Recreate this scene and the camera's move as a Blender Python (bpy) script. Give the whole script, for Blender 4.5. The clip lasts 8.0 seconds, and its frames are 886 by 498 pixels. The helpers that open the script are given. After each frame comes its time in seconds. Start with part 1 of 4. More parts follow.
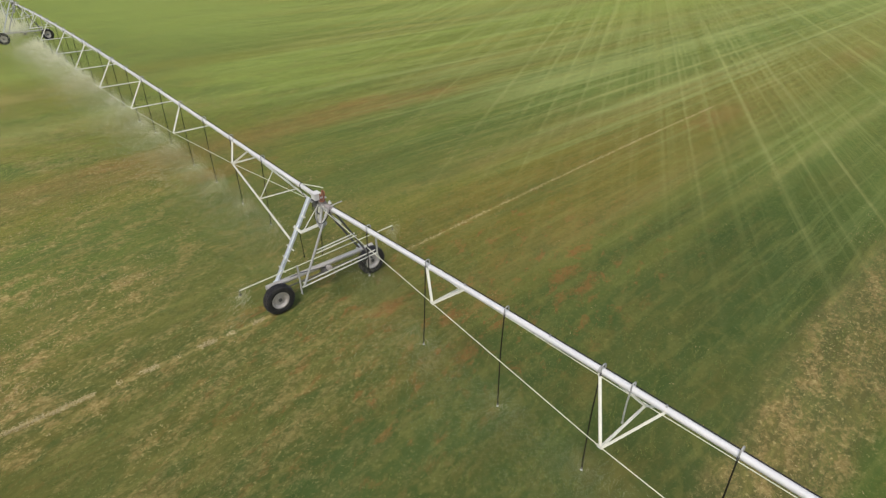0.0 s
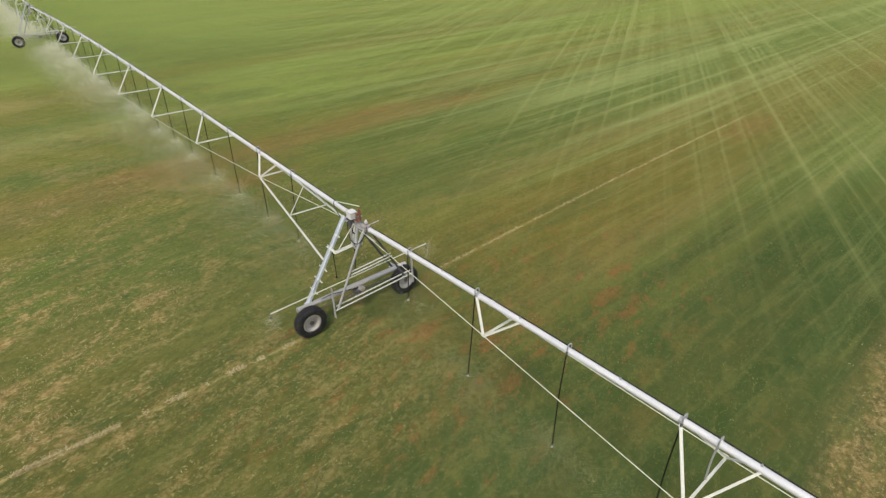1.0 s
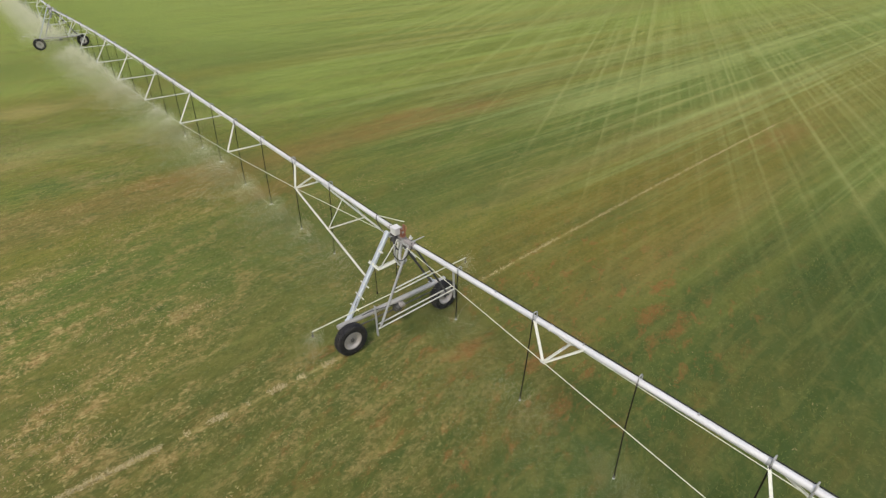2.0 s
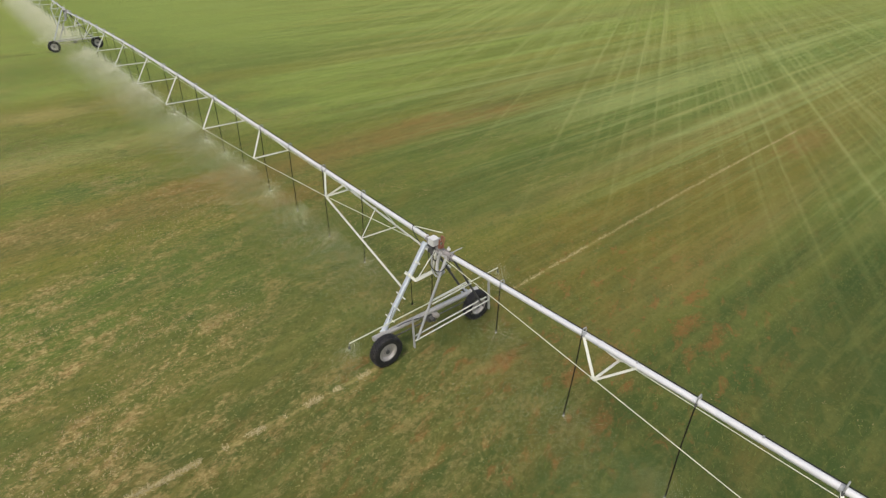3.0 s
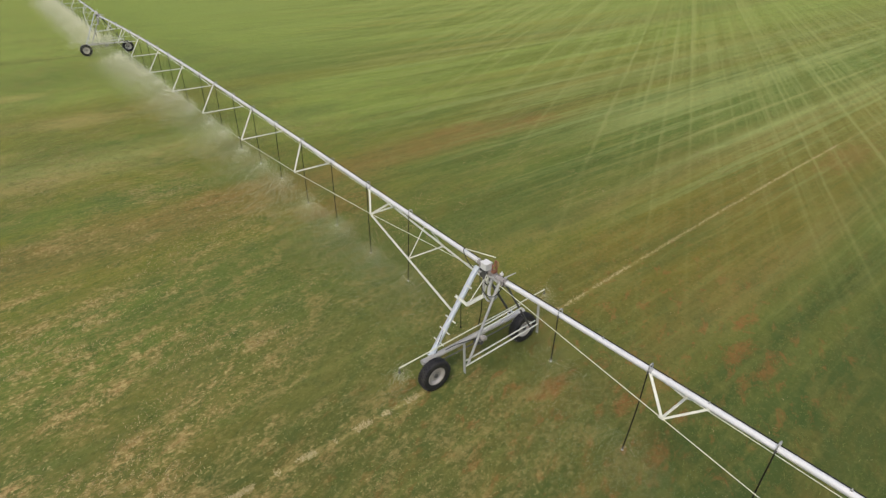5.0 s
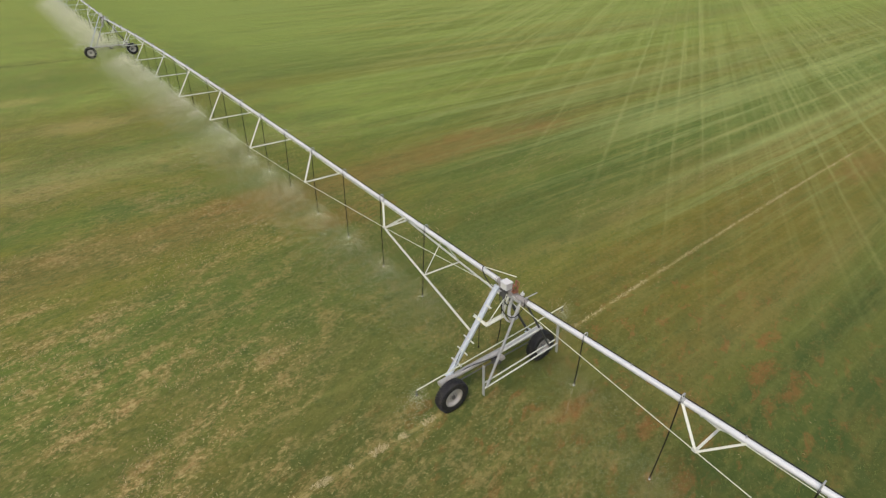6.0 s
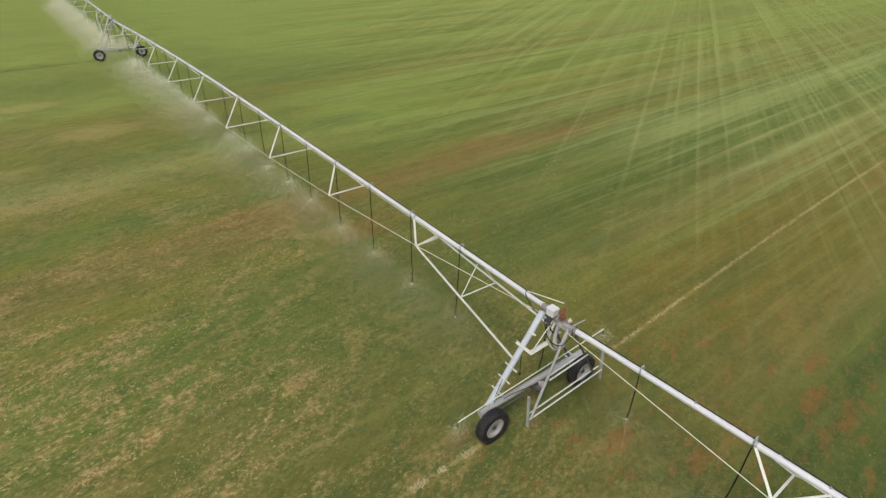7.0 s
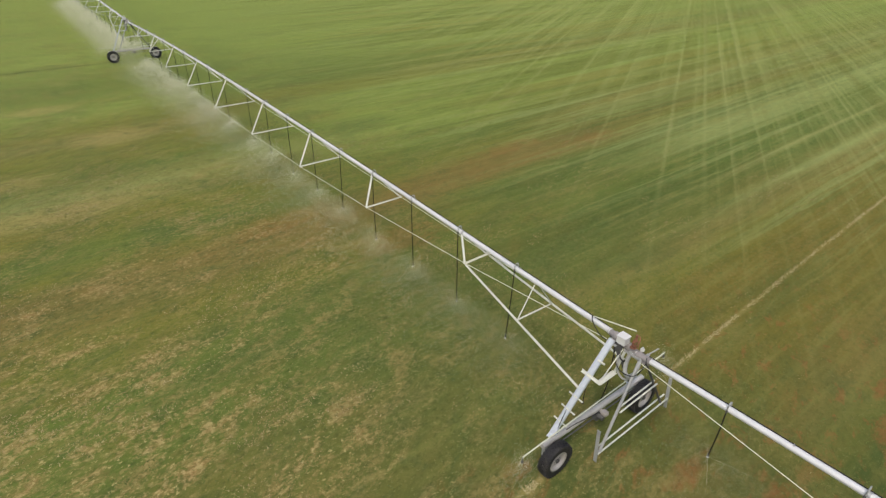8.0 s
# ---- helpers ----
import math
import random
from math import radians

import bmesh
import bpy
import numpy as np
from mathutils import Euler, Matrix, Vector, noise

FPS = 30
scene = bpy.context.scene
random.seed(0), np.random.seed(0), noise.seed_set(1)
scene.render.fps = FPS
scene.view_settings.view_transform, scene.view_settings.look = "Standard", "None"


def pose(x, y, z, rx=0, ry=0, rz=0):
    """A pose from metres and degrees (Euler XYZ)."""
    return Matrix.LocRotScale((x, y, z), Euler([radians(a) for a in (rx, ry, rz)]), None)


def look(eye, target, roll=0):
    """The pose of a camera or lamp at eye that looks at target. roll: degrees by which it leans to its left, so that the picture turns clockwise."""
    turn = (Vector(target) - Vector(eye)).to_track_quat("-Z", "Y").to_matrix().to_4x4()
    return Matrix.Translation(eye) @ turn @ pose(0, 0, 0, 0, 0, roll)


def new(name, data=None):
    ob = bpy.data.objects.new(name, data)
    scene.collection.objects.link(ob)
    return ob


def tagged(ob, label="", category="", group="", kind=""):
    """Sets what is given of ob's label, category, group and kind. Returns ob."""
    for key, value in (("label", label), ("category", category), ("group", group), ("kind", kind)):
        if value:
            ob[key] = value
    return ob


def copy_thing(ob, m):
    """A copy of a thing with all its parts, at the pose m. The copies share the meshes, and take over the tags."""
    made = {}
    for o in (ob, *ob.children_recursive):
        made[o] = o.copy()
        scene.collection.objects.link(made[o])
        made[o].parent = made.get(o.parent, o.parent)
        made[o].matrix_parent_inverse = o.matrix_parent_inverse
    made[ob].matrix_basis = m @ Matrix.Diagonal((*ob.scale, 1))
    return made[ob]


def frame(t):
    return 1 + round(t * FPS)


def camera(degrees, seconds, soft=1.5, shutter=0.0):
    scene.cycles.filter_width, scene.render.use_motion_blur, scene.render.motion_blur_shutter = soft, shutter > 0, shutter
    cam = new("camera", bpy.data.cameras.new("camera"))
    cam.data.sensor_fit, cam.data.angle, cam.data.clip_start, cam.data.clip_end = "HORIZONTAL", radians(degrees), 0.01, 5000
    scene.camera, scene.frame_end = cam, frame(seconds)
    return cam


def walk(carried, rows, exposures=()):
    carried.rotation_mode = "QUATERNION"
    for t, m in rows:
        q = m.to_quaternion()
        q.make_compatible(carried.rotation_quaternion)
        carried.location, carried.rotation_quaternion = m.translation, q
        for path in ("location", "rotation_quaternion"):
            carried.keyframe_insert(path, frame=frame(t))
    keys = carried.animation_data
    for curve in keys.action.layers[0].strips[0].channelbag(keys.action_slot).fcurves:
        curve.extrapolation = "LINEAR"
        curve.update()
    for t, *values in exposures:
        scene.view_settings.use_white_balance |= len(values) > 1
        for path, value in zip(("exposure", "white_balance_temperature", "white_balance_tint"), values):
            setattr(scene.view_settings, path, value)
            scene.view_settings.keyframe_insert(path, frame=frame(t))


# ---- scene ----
cam = camera(77.0, 8.0, soft=1.35)
PATH = [
    (0, (15.747, -8.359, 12.491), (14.478, -7.219, 11.448), 0.5),
    (0.5, (14.895, -8.339, 12.475), (13.617, -7.204, 11.435), 0.5),
    (1, (14.079, -8.467, 12.527), (12.794, -7.338, 11.491), 0.7),
    (1.5, (13.318, -8.686, 12.594), (12.024, -7.565, 11.56), 0.7),
    (1.7, (13.07, -8.775, 12.622), (11.772, -7.659, 11.588), 0.7),
    (2.8, (11.905, -9.445, 12.80), (10.596, -8.341, 11.768), 0.8),
    (3, (11.742, -9.561, 12.834), (10.431, -8.457, 11.802), 0.8),
    (3.5, (11.39, -9.813, 12.971), (10.069, -8.721, 11.939), 0.8),
    (4, (11.089, -10.016, 13.088), (9.762, -8.931, 12.057), 0.9),
    (4.5, (10.813, -10.128, 13.195), (9.476, -9.057, 12.164), 0.9),
    (4.7, (10.69, -10.15, 13.245), (9.351, -9.081, 12.214), 0.9),
    (5.8, (9.86, -10.137, 13.472), (8.518, -9.07, 12.442), 1.1),
    (6, (9.615, -10.134, 13.527), (8.273, -9.069, 12.496), 1.1),
    (6.5, (8.867, -10.192, 13.629), (7.522, -9.13, 12.598), 1.1),
    (7, (8.042, -10.379, 13.677), (6.697, -9.32, 12.643), 1.1),
    (7.5, (7.141, -10.718, 13.721), (5.795, -9.661, 12.686), 1.2),
    (8, (6.134, -10.964, 13.71), (4.785, -9.913, 12.672), 1.1),
]
walk(cam, [(t, look(eye, target, roll)) for t, eye, target, roll in PATH], exposures=[(0, 0.14), (4.5, 0.08), (8, 0.02)])

# ---- daylight: a bright, hazy sky ----
SUN_UP, SUN_ROUND = 58.0, 150.0
world = bpy.data.worlds.new("sky")
world.use_nodes = True
scene.world = world
wn = world.node_tree.nodes
sky = wn.new("ShaderNodeTexSky")
sky.sky_type, sky.sun_disc = "NISHITA", False
sky.sun_elevation, sky.sun_rotation = radians(SUN_UP), radians(SUN_ROUND)
sky.air_density, sky.dust_density = 1.0, 4.0
wn["Background"].inputs["Strength"].default_value = 0.13
world.node_tree.links.new(sky.outputs["Color"], wn["Background"].inputs["Color"])
sun_data = bpy.data.lights.new("sun", "SUN")
sun_data.energy, sun_data.angle, sun_data.color = 1.4, radians(14), (1.0, 0.95, 0.87)
sun = new("sun", sun_data)
away = Vector((math.sin(radians(SUN_ROUND)) * math.cos(radians(SUN_UP)), math.cos(radians(SUN_ROUND)) * math.cos(radians(SUN_UP)), math.sin(radians(SUN_UP))))
sun.matrix_world = look(away * 60, (0, 0, 0))


# ---- materials ----
class Nodes:
    """A node tree with short calls for the nodes that the materials use."""

    def __init__(self, name):
        self.mat = bpy.data.materials.new(name)
        self.mat.use_nodes = True
        self.tree = self.mat.node_tree
        self.shader = self.tree.nodes["Principled BSDF"]

    def add(self, kind, **values):
        node = self.tree.nodes.new(kind)
        for key, value in values.items():
            if key == "operation":
                node.operation = value
        return node

    def plug(self, socket, value):
        if isinstance(value, bpy.types.NodeSocket):
            self.tree.links.new(value, socket)
        elif value is not None:
            socket.default_value = value

    def math(self, op, a, b=None, c=None):
        node = self.add("ShaderNodeMath", operation=op)
        for socket, value in zip(node.inputs, (a, b, c)):
            self.plug(socket, value)
        return node.outputs[0]

    def noise(self, vector, scale, detail=4.0, rough=0.55, warp=0.0):
        node = self.add("ShaderNodeTexNoise")
        self.plug(node.inputs["Vector"], vector)
        node.inputs["Scale"].default_value = scale
        node.inputs["Detail"].default_value = detail
        node.inputs["Roughness"].default_value = rough
        node.inputs["Distortion"].default_value = warp
        return node.outputs["Fac"]

    def ramp(self, fac, stops, smooth=False):
        node = self.add("ShaderNodeValToRGB")
        node.color_ramp.interpolation = "EASE" if smooth else "LINEAR"
        el = node.color_ramp.elements
        while len(el) < len(stops):
            el.new(0.5)
        for e, (at, colour) in zip(el, stops):
            e.position = at
            e.color = (*colour, 1) if isinstance(colour, tuple) else (colour, colour, colour, 1)
        self.plug(node.inputs["Fac"], fac)
        return node.outputs["Color"]

    def mix(self, fac, a, b, blend="MIX"):
        node = self.add("ShaderNodeMix")
        node.data_type, node.blend_type = "RGBA", blend
        self.plug(node.inputs[0], fac)
        for socket, value in ((node.inputs[6], a), (node.inputs[7], b)):
            self.plug(socket, (*value, 1) if isinstance(value, tuple) else value)
        return node.outputs[2]

    def object_place(self):
        return self.add("ShaderNodeTexCoord").outputs["Object"]

    def place(self):
        return self.add("ShaderNodeNewGeometry").outputs["Position"]

    def stretch(self, vector, scale):
        node = self.add("ShaderNodeMapping")
        self.plug(node.inputs["Vector"], vector)
        node.inputs["Scale"].default_value = scale
        return node.outputs["Vector"]

    def join(self, x, y, z=0.0):
        node = self.add("ShaderNodeCombineXYZ")
        for socket, value in zip(node.inputs, (x, y, z)):
            self.plug(socket, value)
        return node.outputs[0]

    def finish(self, colour, rough=0.6, metal=0.0, bump=None, strength=0.3, distance=0.01):
        self.plug(self.shader.inputs["Base Color"], (*colour, 1) if isinstance(colour, tuple) else colour)
        self.plug(self.shader.inputs["Roughness"], rough)
        self.shader.inputs["Metallic"].default_value = metal
        if bump is not None:
            node = self.add("ShaderNodeBump")
            node.inputs["Strength"].default_value = strength
            node.inputs["Distance"].default_value = distance
            self.plug(node.inputs["Height"], bump)
            self.plug(self.shader.inputs["Normal"], node.outputs["Normal"])
        return self.mat


def metal_paint(name, light, dark, scale=9.0, rough=0.5, metal=0.3, gloss=0.5):
    """Weathered zinc: a mottled grain, with larger cloudy stains."""
    n = Nodes(name)
    p = n.object_place()
    grain = n.noise(p, scale * 5, 3)
    stain = n.noise(p, scale * 0.25, 4, 0.6, 0.5)
    fac = n.math("ADD", n.math("MULTIPLY", grain, 0.4), n.math("MULTIPLY", stain, 0.6))
    colour = n.mix(n.ramp(fac, [(0.3, 0.0), (0.7, 1.0)]), dark, light)
    n.shader.inputs["Specular IOR Level"].default_value = gloss
    return n.finish(colour, n.math("MULTIPLY_ADD", grain, 0.25, rough - 0.1), metal, grain, 0.1, 0.002)


ZINC_PIPE = metal_paint("zinc_pipe", (0.79, 0.785, 0.77), (0.65, 0.645, 0.635), 4.0, 0.56, 0.14)
ZINC_BEAM = metal_paint("zinc_beam", (0.68, 0.66, 0.62), (0.42, 0.39, 0.35), 3.0, 0.5, 0.3)
ZINC_LEG = metal_paint("zinc_leg", (0.72, 0.76, 0.80), (0.54, 0.58, 0.62), 5.0, 0.5, 0.2)
ZINC_TRUSS = metal_paint("zinc_truss", (0.80, 0.80, 0.71), (0.62, 0.62, 0.54), 8.0, 0.5, 0.15)
ZINC_FRAME = metal_paint("zinc_frame", (0.52, 0.52, 0.50), (0.32, 0.32, 0.31), 6.0, 0.5, 0.3)
ZINC_ROD = metal_paint("zinc_rod", (0.82, 0.83, 0.66), (0.64, 0.65, 0.50), 8.0, 0.5, 0.1)
JOINT = metal_paint("joint_boot", (0.40, 0.37, 0.35), (0.20, 0.18, 0.17), 7.0, 0.6, 0.1)
RIM = metal_paint("rim_zinc", (0.58, 0.55, 0.51), (0.34, 0.30, 0.27), 7.0, 0.5, 0.3)
DULL_STEEL = metal_paint("dull_steel", (0.16, 0.155, 0.15), (0.07, 0.068, 0.065), 8.0, 0.6, 0.3)
WHITE_BOX = metal_paint("white_enamel", (0.78, 0.77, 0.75), (0.64, 0.63, 0.6), 4.0, 0.4, 0.0)
RUST_RED = metal_paint("rusty_orange", (0.36, 0.15, 0.08), (0.15, 0.06, 0.04), 20.0, 0.7, 0.0)
BLACK_HOSE = metal_paint("black_rubber_hose", (0.034, 0.031, 0.018), (0.014, 0.013, 0.008), 10.0, 0.7, 0.0, 0.15)
CABLE = metal_paint("black_cable", (0.03, 0.03, 0.032), (0.012, 0.012, 0.013), 10.0, 0.7, 0.0, 0.2)
NOZZLE = metal_paint("pale_nozzle", (0.7, 0.7, 0.68), (0.5, 0.5, 0.48), 30.0, 0.5, 0.0)


def rubber():
    n = Nodes("tyre_rubber")
    p = n.object_place()
    dust = n.ramp(n.noise(p, 5.0, 5, 0.6), [(0.45, 0.0), (0.75, 1.0)])
    colour = n.mix(dust, (0.014, 0.0135, 0.015), (0.05, 0.044, 0.037))
    return n.finish(colour, 0.7, 0.0, n.noise(p, 60.0, 3), 0.2, 0.003)


TYRE = rubber()


def water_drops():
    n = Nodes("spray_water")
    n.shader.inputs["Specular IOR Level"].default_value = 0.3
    geo = n.add("ShaderNodeNewGeometry")
    return n.finish(n.ramp(geo.outputs["Random Per Island"], [(0.0, (0.72, 0.71, 0.50)), (1.0, (0.88, 0.87, 0.66))]), 0.4)


SPRAY = water_drops()


def field_colour(n):
    """Turf under a far pivot: long bands, straight drill lines, wheel tracks, mottling and bare patches."""
    p = n.place()
    sep = n.add("ShaderNodeSeparateXYZ")
    n.plug(sep.inputs[0], p)
    x, y = sep.outputs[0], sep.outputs[1]
    ring = n.math("ADD", x, n.math("DIVIDE", n.math("MULTIPLY", y, y), 7000.0))

    def along(low, high, a=0.0, b=1.0):
        """A value that goes from a to b between two places along the bands."""
        return n.ramp(n.math("DIVIDE", n.math("SUBTRACT", y, low), high - low), [(0.0, a), (1.0, b)])

    def drawn(fx, fy, seed, detail=6, rough=0.62, warp=0.3):
        """Noise drawn out along the bands."""
        return n.noise(n.join(n.math("MULTIPLY", ring, fx), n.math("MULTIPLY", y, fy), seed), 1.0, detail, rough, warp)

    across = n.math("ADD", n.math("MULTIPLY", x, 0.95), n.math("MULTIPLY", y, 0.3))
    onward = n.math("SUBTRACT", n.math("MULTIPLY", y, 0.95), n.math("MULTIPLY", x, 0.3))

    def sown(ratio):
        """Places drawn out along the old sowing rows of the turf."""
        return n.join(across, n.math("MULTIPLY", onward, ratio))

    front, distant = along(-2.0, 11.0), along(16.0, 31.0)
    wob = n.math("MULTIPLY", n.math("SUBTRACT", n.noise(n.join(n.math("MULTIPLY", ring, 0.55), n.math("MULTIPLY", y, 0.07)), 0.9, 3, 0.5), 0.5),
                 n.math("MULTIPLY_ADD", distant, -1.3, 1.7))
    fray = n.math("MULTIPLY", n.math("SUBTRACT", n.noise(n.stretch(p, (1.0, 0.6, 1.0)), 0.9, 5, 0.65), 0.5), along(4.0, 26.0, 1.3, 0.12))
    band = n.math("ADD", n.math("ADD", ring, wob), fray)
    fac = n.math("DIVIDE", n.math("ADD", band, 84.0), 104.0)

    def at(r):
        return (r + 84.0) / 104.0
    green, deep, pale = (0.116, 0.160, 0.038), (0.074, 0.112, 0.029), (0.275, 0.325, 0.138)
    olive, brown = (0.162, 0.166, 0.036), (0.158, 0.134, 0.032)
    lime, tan = (0.205, 0.268, 0.066), (0.188, 0.170, 0.060)
    moss, wet = (0.096, 0.104, 0.031), (0.045, 0.076, 0.023)
    sage, clay = (0.126, 0.144, 0.040), (0.172, 0.142, 0.048)
    rusty, worn = (0.196, 0.142, 0.050), (0.098, 0.098, 0.042)
    lush = (0.092, 0.142, 0.036)
    dusty = (0.235, 0.255, 0.100)
    near = [(-60, lime), (-44, green), (-40, olive), (-37, lime), (-26, lime), (-23, green), (-20.5, olive), (-19, rusty), (-17, rusty),
            (-15.9, green), (-15, deep), (-14, green), (-12.5, sage), (-11.3, green), (-10.3, deep), (-8.6, deep), (-7.3, sage), (-6.4, sage),
            (-5.2, tan), (-4.2, olive), (-2.5, brown), (2, brown), (3.4, clay), (4.6, sage), (6, wet), (6.8, sage), (7.6, wet), (12.5, wet), (13.2, worn), (15.4, worn), (16.4, deep)]
    # turf bands of the distance, slightly lightened to carry far haze in their colour
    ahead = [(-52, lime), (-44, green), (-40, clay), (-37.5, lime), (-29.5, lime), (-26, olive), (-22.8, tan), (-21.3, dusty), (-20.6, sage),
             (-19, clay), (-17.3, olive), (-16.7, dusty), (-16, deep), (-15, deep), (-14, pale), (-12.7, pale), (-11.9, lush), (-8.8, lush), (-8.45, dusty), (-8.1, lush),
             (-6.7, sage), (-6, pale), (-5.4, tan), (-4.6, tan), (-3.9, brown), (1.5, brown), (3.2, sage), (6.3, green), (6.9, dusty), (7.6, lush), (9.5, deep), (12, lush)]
    behind = [(-80, lime), (-62, lime), (-52, green), (-44, lime), (-40, olive), (-37, tan), (-34.5, olive), (-31, green), (-27.5, dusty), (-24, olive), (-20.8, green), (-19.4, olive),
              (-17.8, rusty), (-16.2, clay), (-14, olive), (-11, green), (-8, green), (-5.5, sage), (-3, sage), (-0.8, moss), (1.2, moss), (3.5, moss), (6.5, wet), (13.0, wet), (13.7, worn), (15.4, worn), (16.4, deep)]
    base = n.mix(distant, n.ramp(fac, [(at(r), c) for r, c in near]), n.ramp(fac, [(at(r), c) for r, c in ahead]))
    base = n.mix(front, n.ramp(fac, [(at(r), c) for r, c in behind]), base)
    # rust-brown and lush patches, drawn out along the bands ahead and rounder behind
    base = n.mix(n.math("MULTIPLY", n.ramp(drawn(0.38, 0.07, 3.0), [(0.51, 0.0), (0.70, 0.26)]), along(14.0, 34.0, 1.0, 0.4)), base, (0.20, 0.125, 0.044))
    base = n.mix(n.math("MULTIPLY", n.ramp(drawn(0.34, 0.07, 9.0, 6, 0.62, 0.5), [(0.5, 0.0), (0.63, 0.4)]), along(14.0, 34.0, 0.8, 0.3)), base, (0.078, 0.116, 0.038))
    lawn = along(6.0, 18.0, 1.0, 0.0)
    teal = n.noise(sown(0.5), 0.42, 6, 0.66, 0.4)
    base = n.mix(n.math("MULTIPLY", n.ramp(teal, [(0.46, 0.0), (0.64, 0.42)]), lawn), base, (0.074, 0.106, 0.038))
    russet = n.noise(sown(0.5), 0.55, 6, 0.7, 0.5)
    base = n.mix(n.math("MULTIPLY", n.ramp(russet, [(0.52, 0.0), (0.68, 0.36)]), lawn), base, (0.20, 0.14, 0.048))
    damp = n.math("MULTIPLY", along(-10.5, -3.0), n.math("MULTIPLY", along(1.0, 5.0, 1.0, 0.0), n.ramp(n.math("DIVIDE", n.math("ADD", ring, 16.0), 20.0), [(0.05, 0.0), (0.3, 1.0), (0.75, 1.0), (0.95, 0.35)])))
    base = n.mix(n.math("MULTIPLY", damp, 0.5), base, (0.080, 0.104, 0.036))
    # long straight mowing stripes ahead of the line
    mown = n.math("MULTIPLY", along(5.0, 24.0), n.ramp(n.math("DIVIDE", n.math("ADD", ring, 12.0), 24.0), [(0.3, 1.0), (0.6, 0.45)]))
    stripe = n.noise(n.join(band, n.math("MULTIPLY", y, 0.012), 7.0), 1.0, 5, 0.72)
    base = n.mix(n.math("MULTIPLY", n.ramp(stripe, [(0.38, 0.75), (0.48, 0.0)]), mown), base, (0.080, 0.116, 0.030))
    base = n.mix(n.math("MULTIPLY", n.ramp(stripe, [(0.52, 0.0), (0.63, 0.75)]), mown), base, (0.26, 0.315, 0.135))
    # broad olive and green swaths far ahead
    swath = n.noise(n.join(n.math("MULTIPLY", band, 0.42), n.math("MULTIPLY", y, 0.01), 4.0), 1.0, 3, 0.6)
    remote = n.math("MULTIPLY", along(14.0, 34.0), n.ramp(n.math("DIVIDE", n.math("ADD", ring, 30.0), 20.0), [(0.0, 1.0), (1.0, 0.15)]))
    base = n.mix(n.math("MULTIPLY", n.ramp(swath, [(0.41, 0.85), (0.49, 0.0)]), remote), base, (0.115, 0.142, 0.026))
    base = n.mix(n.math("MULTIPLY", n.ramp(swath, [(0.52, 0.0), (0.60, 0.7)]), remote), base, (0.225, 0.200, 0.052))
    rough_zone = n.ramp(n.math("DIVIDE", band, 16.0), [(0.15, 1.0), (0.34, 0.6), (0.74, 0.6), (0.8, 1.0)])
    streak = drawn(2.2, 0.2, 5.0, 5, 0.6, 0.2)
    streaky = along(0.0, 16.0, 0.6, 1.0)
    base = n.mix(n.math("MULTIPLY", n.ramp(streak, [(0.36, 0.35), (0.49, 0.0)]), streaky), base, (0.078, 0.098, 0.026))
    base = n.mix(n.math("MULTIPLY", n.math("MULTIPLY", n.ramp(streak, [(0.51, 0.0), (0.66, 0.45)]), rough_zone), streaky), base, (0.215, 0.215, 0.075))

    def patches(base, rows, jag, colour, power):
        for px, py, rx, ry in rows:
            dx = n.math("DIVIDE", n.math("SUBTRACT", ring, px), rx)
            dy = n.math("DIVIDE", n.math("SUBTRACT", y, py), ry)
            d = n.math("ADD", n.math("ADD", n.math("MULTIPLY", dx, dx), n.math("MULTIPLY", dy, dy)), jag)
            base = n.mix(n.ramp(d, [(0.1, power), (1.1, 0.0)]), base, colour)
        return base
    # bare red soil showing through
    ragged = n.math("MULTIPLY", n.math("SUBTRACT", n.noise(n.stretch(p, (1.0, 0.5, 1.0)), 2.4, 6, 0.75), 0.5), 5.5)
    base = patches(base, ((5.2, 7.8, 0.42, 1.2), (6.25, 7.65, 0.34, 1.0), (2.3, 1.0, 0.36, 1.2), (4.25, 2.4, 0.3, 0.8), (4.5, 9.6, 0.3, 0.9), (6.0, 1.5, 0.3, 0.8)), n.math("MULTIPLY", ragged, 0.8), (0.25, 0.105, 0.046), 0.54)
    base = patches(base, ((-13.7, 1.8, 1.2, 3.0), (0.0, 32.5, 1.4, 5.0), (0.5, 62.0, 1.6, 7.5),
                          (-19.6, 14.5, 1.0, 3.2), (-17.6, 21.0, 1.0, 3.0), (-18.4, -2.4, 0.9, 2.6), (4.5, 4.2, 0.4, 0.9)), ragged, (0.225, 0.114, 0.048), 0.42)
    speck = n.ramp(n.noise(sown(0.5), 2.0, 5, 0.66, 0.4), [(0.55, 0.0), (0.65, 0.55)])
    zone = n.math("MULTIPLY", n.ramp(n.math("DIVIDE", n.math("ADD", band, 3.0), 12.0), [(0.0, 0.0), (0.2, 1.0), (0.9, 1.0), (1.0, 0.0)]), n.ramp(n.math("DIVIDE", n.math("ADD", y, 8.0), 24.0), [(0.0, 0.3), (0.25, 1.0), (0.7, 1.0), (1.0, 0.2)]))
    base = n.mix(n.math("MULTIPLY", speck, zone), base, (0.24, 0.108, 0.046))
    base = patches(base, ((-36.6, -6.6, 2.0, 3.2), (-46.0, -10.0, 1.4, 3.0), (-26.0, -11.0, 1.5, 5.0), (-31.5, -14.0, 1.3, 4.0)),
                   n.math("MULTIPLY", ragged, 0.4), (0.34, 0.27, 0.12), 0.55)
